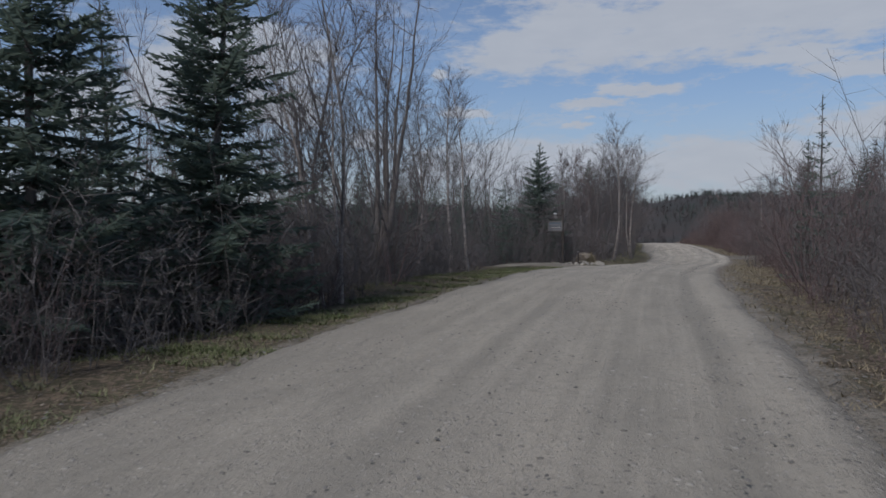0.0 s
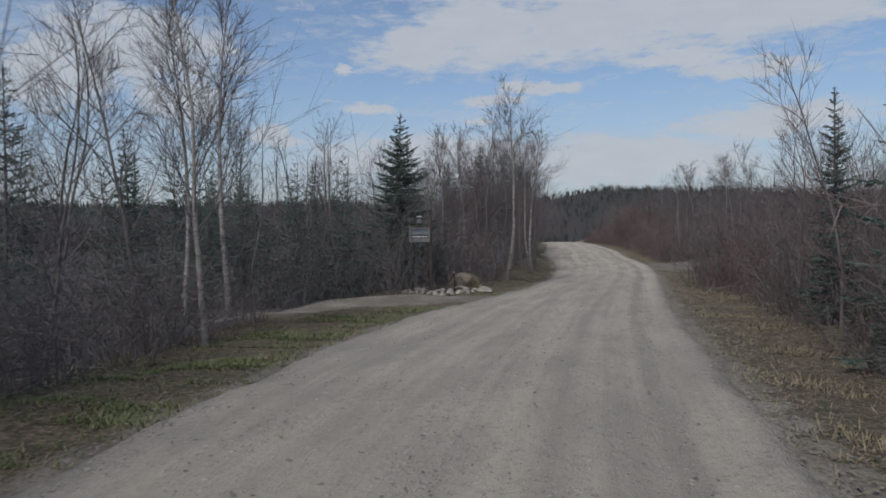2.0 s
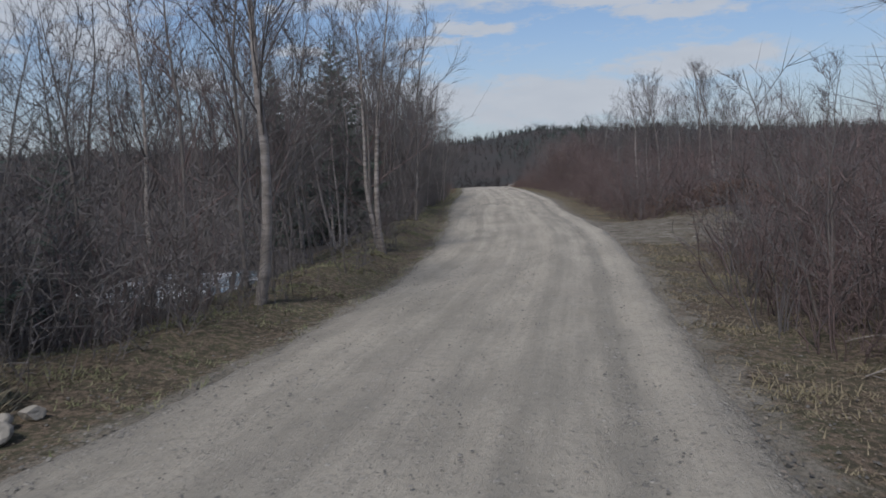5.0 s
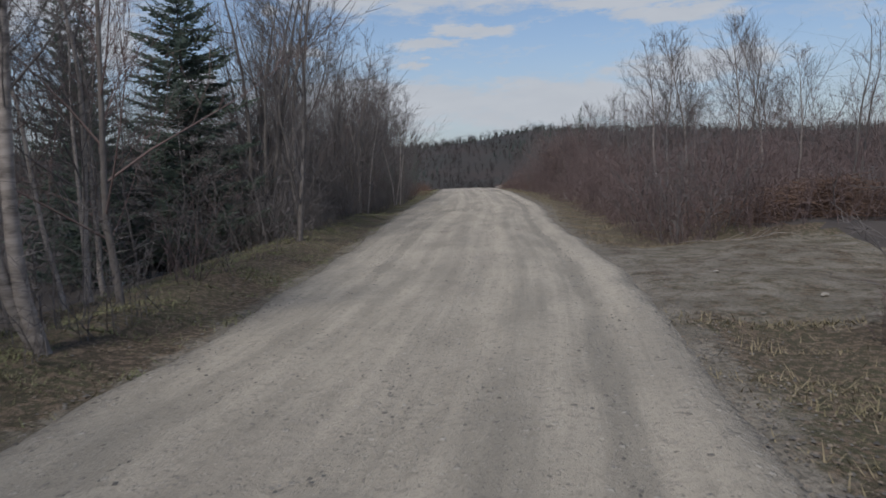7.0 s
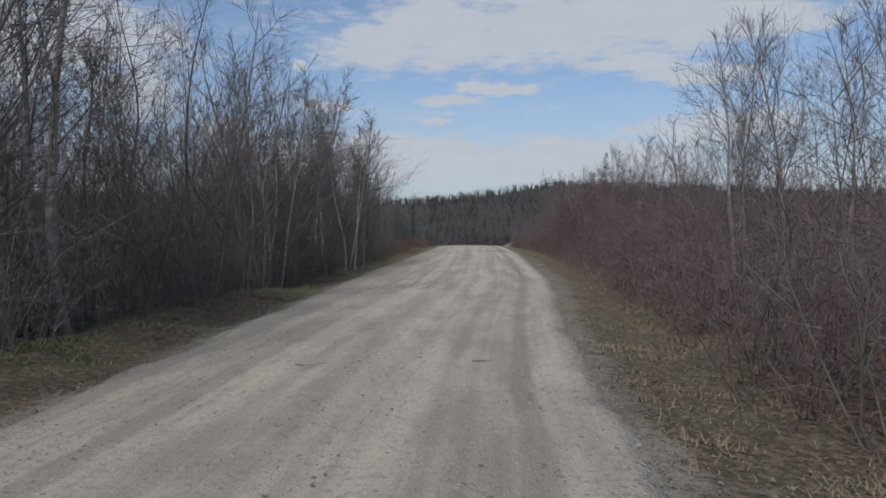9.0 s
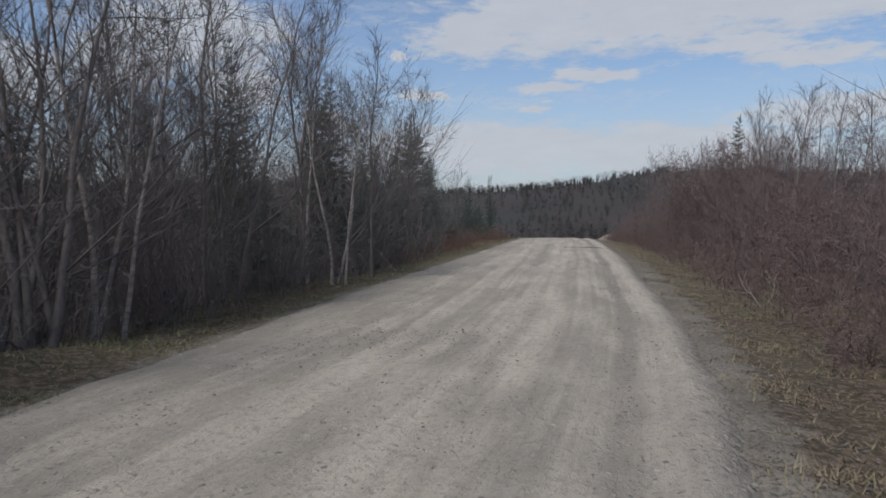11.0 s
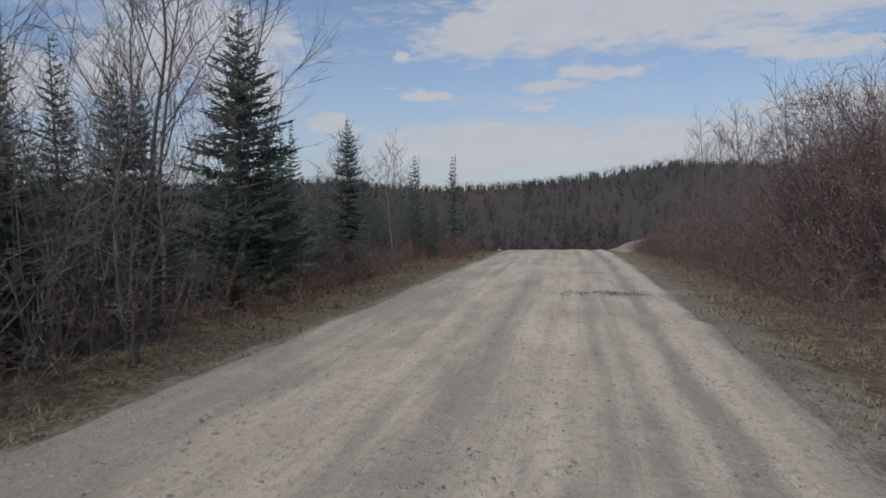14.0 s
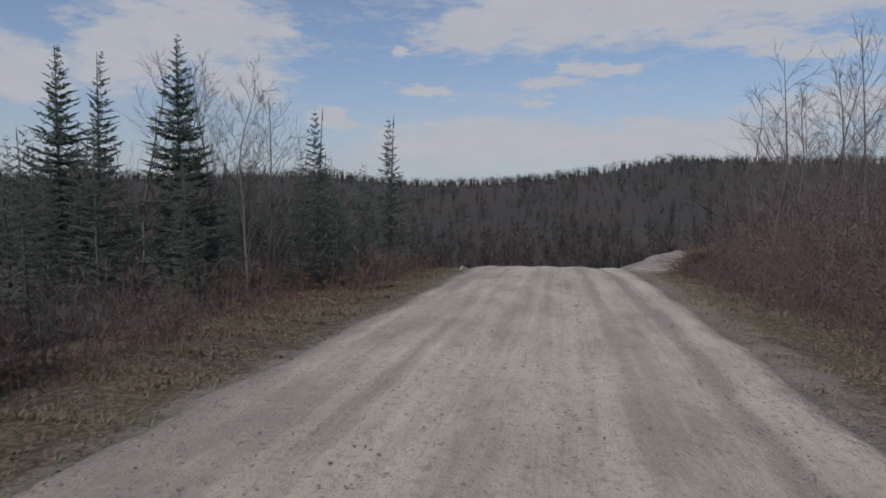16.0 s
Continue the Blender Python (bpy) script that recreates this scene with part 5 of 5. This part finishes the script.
def roadside_sign(x, y, turn):
    base = height(x, y)
    ob = thing("roadside_sign", "weathered framed picture sign, coloured darker as in shade, on a dark wooden post", "sign")
    ob.matrix_world = pose(x, y, base, 0, 0, turn)
    top = 2.75
    bm = box(bmesh.new(), 0.36, 0.06, top / 2 - 0.2, 0.10, 0.10, top + 0.4, 0.012)
    part("post", bm, M_POST, ob, "dark upright post")
    zc = 1.93
    bm = box(bmesh.new(), 0, -0.005, zc, 0.60, 0.02, 0.37, 0.004)
    panel = part("panel", bm, M_BLUE, ob, "faded blue and grey landscape print, coloured darker as in shade")
    for nm, z0, hh, w0, m in (("print_band", 0.05, 0.07, 0.52, M_PALE), ("print_band", -0.02, 0.05, 0.56, M_DARK), ("print_band", -0.065, 0.025, 0.50, M_WHITE), ("print_band", -0.10, 0.035, 0.54, M_SLASH), ("print_band", -0.145, 0.04, 0.56, M_PALE)):
        bm = bmesh.new()
        n = 14
        up = [bm.verts.new((-w0 / 2 + w0 * i / n, -0.019, zc + z0 + hh / 2 + 0.012 * math.sin(i * 1.7 + z0 * 40))) for i in range(n + 1)]
        lo = [bm.verts.new((-w0 / 2 + w0 * i / n, -0.019, zc + z0 - hh / 2 + 0.010 * math.sin(i * 2.3))) for i in range(n + 1)]
        for i in range(n):
            bm.faces.new((lo[i], lo[i + 1], up[i + 1], up[i]))
        part(nm, bm, m, panel)
    for nm, cx, cz, sx, sz in (("frame_rail", 0, zc + 0.21, 0.70, 0.06), ("frame_rail", 0, zc - 0.21, 0.70, 0.06), ("frame_stile", -0.32, zc, 0.06, 0.358), ("frame_stile", 0.32, zc, 0.06, 0.358)):
        part(nm, box(bmesh.new(), cx, -0.015, cz, sx, 0.045, sz, 0.006), M_FRAME, ob, "weathered board, coloured darker as in shade")
    part("arm", box(bmesh.new(), 0.19, 0.05, 2.44, 0.36, 0.04, 0.05, 0.004), M_POST, ob, "dark wooden arm")
    lamp = part("lamp_box", box(bmesh.new(), 0, 0.0, 2.38, 0.13, 0.11, 0.14, 0.012), M_FRAME, ob, "small grey lamp housing")
    part("cap", box(bmesh.new(), 0, 0.0, 2.53, 0.16, 0.14, 0.035, 0.008), M_WHITE, lamp, "white cap")
    return ob


roadside_sign(-6.25, 34.95, 4)


def stake(x, y, tall, wide, label):
    ob = thing("stake", label, "stake", "short stakes in the flower bed")
    ob.matrix_world = pose(x, y, height(x, y) - 0.07, 2, -3, 15)
    part("post", box(bmesh.new(), 0, 0, tall / 2 - 0.1, wide, wide, tall + 0.2, 0.006), M_POST, ob)
    part("top", box(bmesh.new(), 0, 0, tall + 0.03, wide * 2.1, wide * 1.8, 0.07, 0.008), M_FRAME, ob, "pale flat top")


stake(-5.2, 35.6, 0.62, 0.05, "short stake with a pale top behind the stones")
stake(-6.15, 35.5, 0.42, 0.05, "low stake with a pale top beside the sign")


def dead_branch(x, y, length, turn, tilt, seed, label="bleached dead branch lying on the verge", forks=4, thick=0.010):
    g = np.random.default_rng(seed)
    d = (math.cos(turn), math.sin(turn), tilt)
    _, pts, _ = branch_path(g, (0, 0, 0.03), d, length, thick, 0.006, 7, 0.12)
    lines = [(pts, thick, 0.006)]
    for i in range(forks):
        k = 2 + i % 5
        _, p2, _ = branch_path(g, pts[k], limb_dir(g, pts[k + 1] - pts[k], g.uniform(0.5, 0.9)), length * g.uniform(0.2, 0.45), thick * 0.5, 0.004, 3, 0.15, 0.05)
        lines.append((p2, thick * 0.5, 0.004))
    me = fast_mesh("dead_branch", *tubes(lines, 5), M_DEADWOOD)
    me.shade_smooth()
    ob = new("dead_branch", me)
    ob.matrix_world = pose(x, y, height(x, y) - 0.03)
    return tagged(ob, label, "branch", "dead branches on the verges")


for i, (x, y, ln, tn, tl) in enumerate(((-6.8, 90.6, 1.9, 2.6, 0.35), (-7.4, 97.5, 2.0, 2.4, 0.4), (-7.8, 96.0, 1.5, 3.0, 0.2), (3.2, 37.6, 1.9, 0.4, 0.12), (3.6, 39.0, 1.6, -0.3, 0.2),
                                        (2.9, 36.3, 1.3, 1.0, 0.05), (4.5, 59.5, 2.4, -0.9, 0.08), (5.3, 57.9, 1.8, 0.3, 0.05), (2.8, 93.6, 1.3, 1.9, 0.7), (3.1, 93.0, 1.0, 0.8, 0.8),
                                        (-6.1, 11.0, 1.6, 2.0, 0.2), (-6.0, 7.0, 1.4, 2.9, 0.15), (-6.6, 15.0, 1.5, 2.2, 0.5), (-7.3, 22.0, 1.7, 2.0, 0.5), (5.4, 30.5, 1.6, 1.2, 0.8),
                                        (4.8, 72.0, 1.6, 1.4, 0.9), (5.6, 76.0, 1.4, 0.9, 0.7), (-9.0, 104.0, 1.6, 2.2, 0.35), (-8.6, 112.0, 1.2, 2.7, 0.3), (-5.9, 84.5, 1.5, 2.4, 0.6),
                                        (-7.9, 17.6, 2.6, 0.4, 0.25), (-8.2, 18.4, 2.4, -0.2, 0.3), (-7.4, 16.6, 2.2, 0.9, 0.2), (-8.6, 19.4, 2.4, 0.2, 0.4), (-8.0, 20.2, 2.0, -0.5, 0.5), (-7.1, 14.9, 2.0, 2.9, 0.12), (-7.6, 15.4, 2.4, 2.6, 0.3), (-8.3, 24.2, 1.8, 2.7, 0.4), (-8.5, 25.0, 1.5, 0.2, 0.3),
                                        (-6.4, 82.6, 1.3, 2.6, 0.7), (-6.6, 83.2, 1.6, 2.2, 0.9), (3.3, 78.8, 1.4, 2.0, 1.6), (3.5, 79.4, 1.3, 1.2, 1.2), (3.3, 23.4, 1.2, 0.5, 0.7), (3.5, 22.8, 1.3, 1.4, 0.6), (3.7, 25.0, 1.4, 0.9, 0.5))):
    dead_branch(x, y, ln * 0.8, tn, tl * 0.5, 200 + i)


def road_stick(x, y, turn, length):
    g = np.random.default_rng(int(y * 10))
    _, pts, _ = branch_path(g, (0, 0, 0.012), (math.cos(turn), math.sin(turn), 0), length, 0.012, 0.006, 4, 0.05)
    ob = new("stick", fast_mesh("stick", *tubes([(pts, 0.012, 0.007)], 5), M_DEADWOOD))
    ob.matrix_world = pose(x, y, float(ground_top(np.array(x), np.array(y))) + 0.01)
    tagged(ob, "short broken stick lying on the gravel", "stick")


road_stick(-1.33, 61.4, 0.1, 0.38)
road_stick(0.7, 62.0, 0.2, 0.3)
road_stick(0.45, 27.6, -0.3, 0.36)


# cut brush heap past the turnout
def slash_heap(x, y, w, d, h, seed, count):
    g = np.random.default_rng(seed)
    px, py = x + g.normal(0, w / 3, count), y + g.normal(0, d / 3, count)
    top = np.exp(-((px - x) / w) ** 2 - ((py - y) / d) ** 2) * h
    base = np.stack([px, py, terrain(px, py) - 0.1 + top * g.random(count)], 1)
    a = g.uniform(0, 6.283, count)
    ln = g.uniform(0.3, 1.2, count)
    tip = base + np.stack([np.cos(a) * ln, np.sin(a) * ln, g.uniform(-0.1, 0.35, count) * ln], 1)
    v, t = sticks(np.concatenate([base, tip, np.full((count, 1), 0.011), np.full((count, 1), 0.004)], 1), 3)
    tagged(new("brush_heap", fast_mesh("brush_heap", v, t, M_SLASH)), "low heap of rust-brown cut brush", "brush heap", kind="stuff")


slash_heap(8.67, 61.2, 4.0, 1.8, 1.0, 61, 1900)
slash_heap(12.1, 60.0, 3.0, 2.5, 1.2, 62, 1300)


def gravel_mound(x, y, w, d, h, seed):
    bm = bmesh.new()
    n = 26
    rows = []
    for i in range(n + 1):
        row = []
        for j in range(n + 1):
            u, v = 2 * i / n - 1, 2 * j / n - 1
            rr = u * u + v * v
            z = h * max(0.0, 1 - rr) ** 1.2 * (1 + 0.25 * noise.noise(Vector((u * 3 + seed, v * 3, 0)))) - 0.12
            px, py = x + u * w, y + v * d
            row.append(bm.verts.new((px, py, height(px, py) + z + 0.03 * noise.noise(Vector((px * 9, py * 9, 3))) + 0.09 * noise.noise(Vector((px * 2.6, py * 2.6, 7))))))
        rows.append(row)
    for i in range(n):
        for j in range(n):
            bm.faces.new((rows[i][j], rows[i + 1][j], rows[i + 1][j + 1], rows[i][j + 1]))
    me = bpy.data.meshes.new("gravel_mound")
    bm.to_mesh(me)
    bm.free()
    me.materials.append(M_MOUND)
    me.shade_smooth()
    tagged(new("gravel_mound", me), "pale gravel pushed up beside the road", "gravel mound")


gravel_mound(-1.5, 131.0, 2.5, 2.6, 0.95, 3)
slash_heap(-0.3, 125.5, 1.8, 1.4, 0.9, 63, 900)


def flowers(seed, count):
    g = np.random.default_rng(seed)
    y = g.choice([80.5, 82.5, 84.5, 86.5], count) + g.normal(0, 0.8, count)
    x = along(y, EDGE_L) - np.abs(g.normal(0.7, 0.4, count))
    z = terrain(x, y)
    base = np.stack([x, y, z - 0.07], 1)
    head = base + np.stack([g.normal(0, 0.02, count), g.normal(0, 0.02, count), g.uniform(0.08, 0.15, count)], 1)
    segs = np.concatenate([head, head + np.array([0, 0, 0.012]), np.full((count, 1), 0.013), np.full((count, 1), 0.005)], 1)
    v, t = joined(sticks(segs, 6), slivers(base, head, 0.003))
    tagged(new("yellow_flowers", fast_mesh("yellow_flowers", v, t, M_YELLOW)), "small yellow spring flowers on the verge", "flowers", kind="stuff")


flowers(71, 36)


clearing = sheet("hillside_clearing", np.arange(28, 37, 0.5), np.arange(360, 384, 1.0), M_MOUND, 0.15, lambda x, y: np.hypot((x - 32.3) / 2.6, (y - 372) / 8) < 1)
tagged(clearing, "pale bare clearing on the far hillside", "clearing", kind="structure")
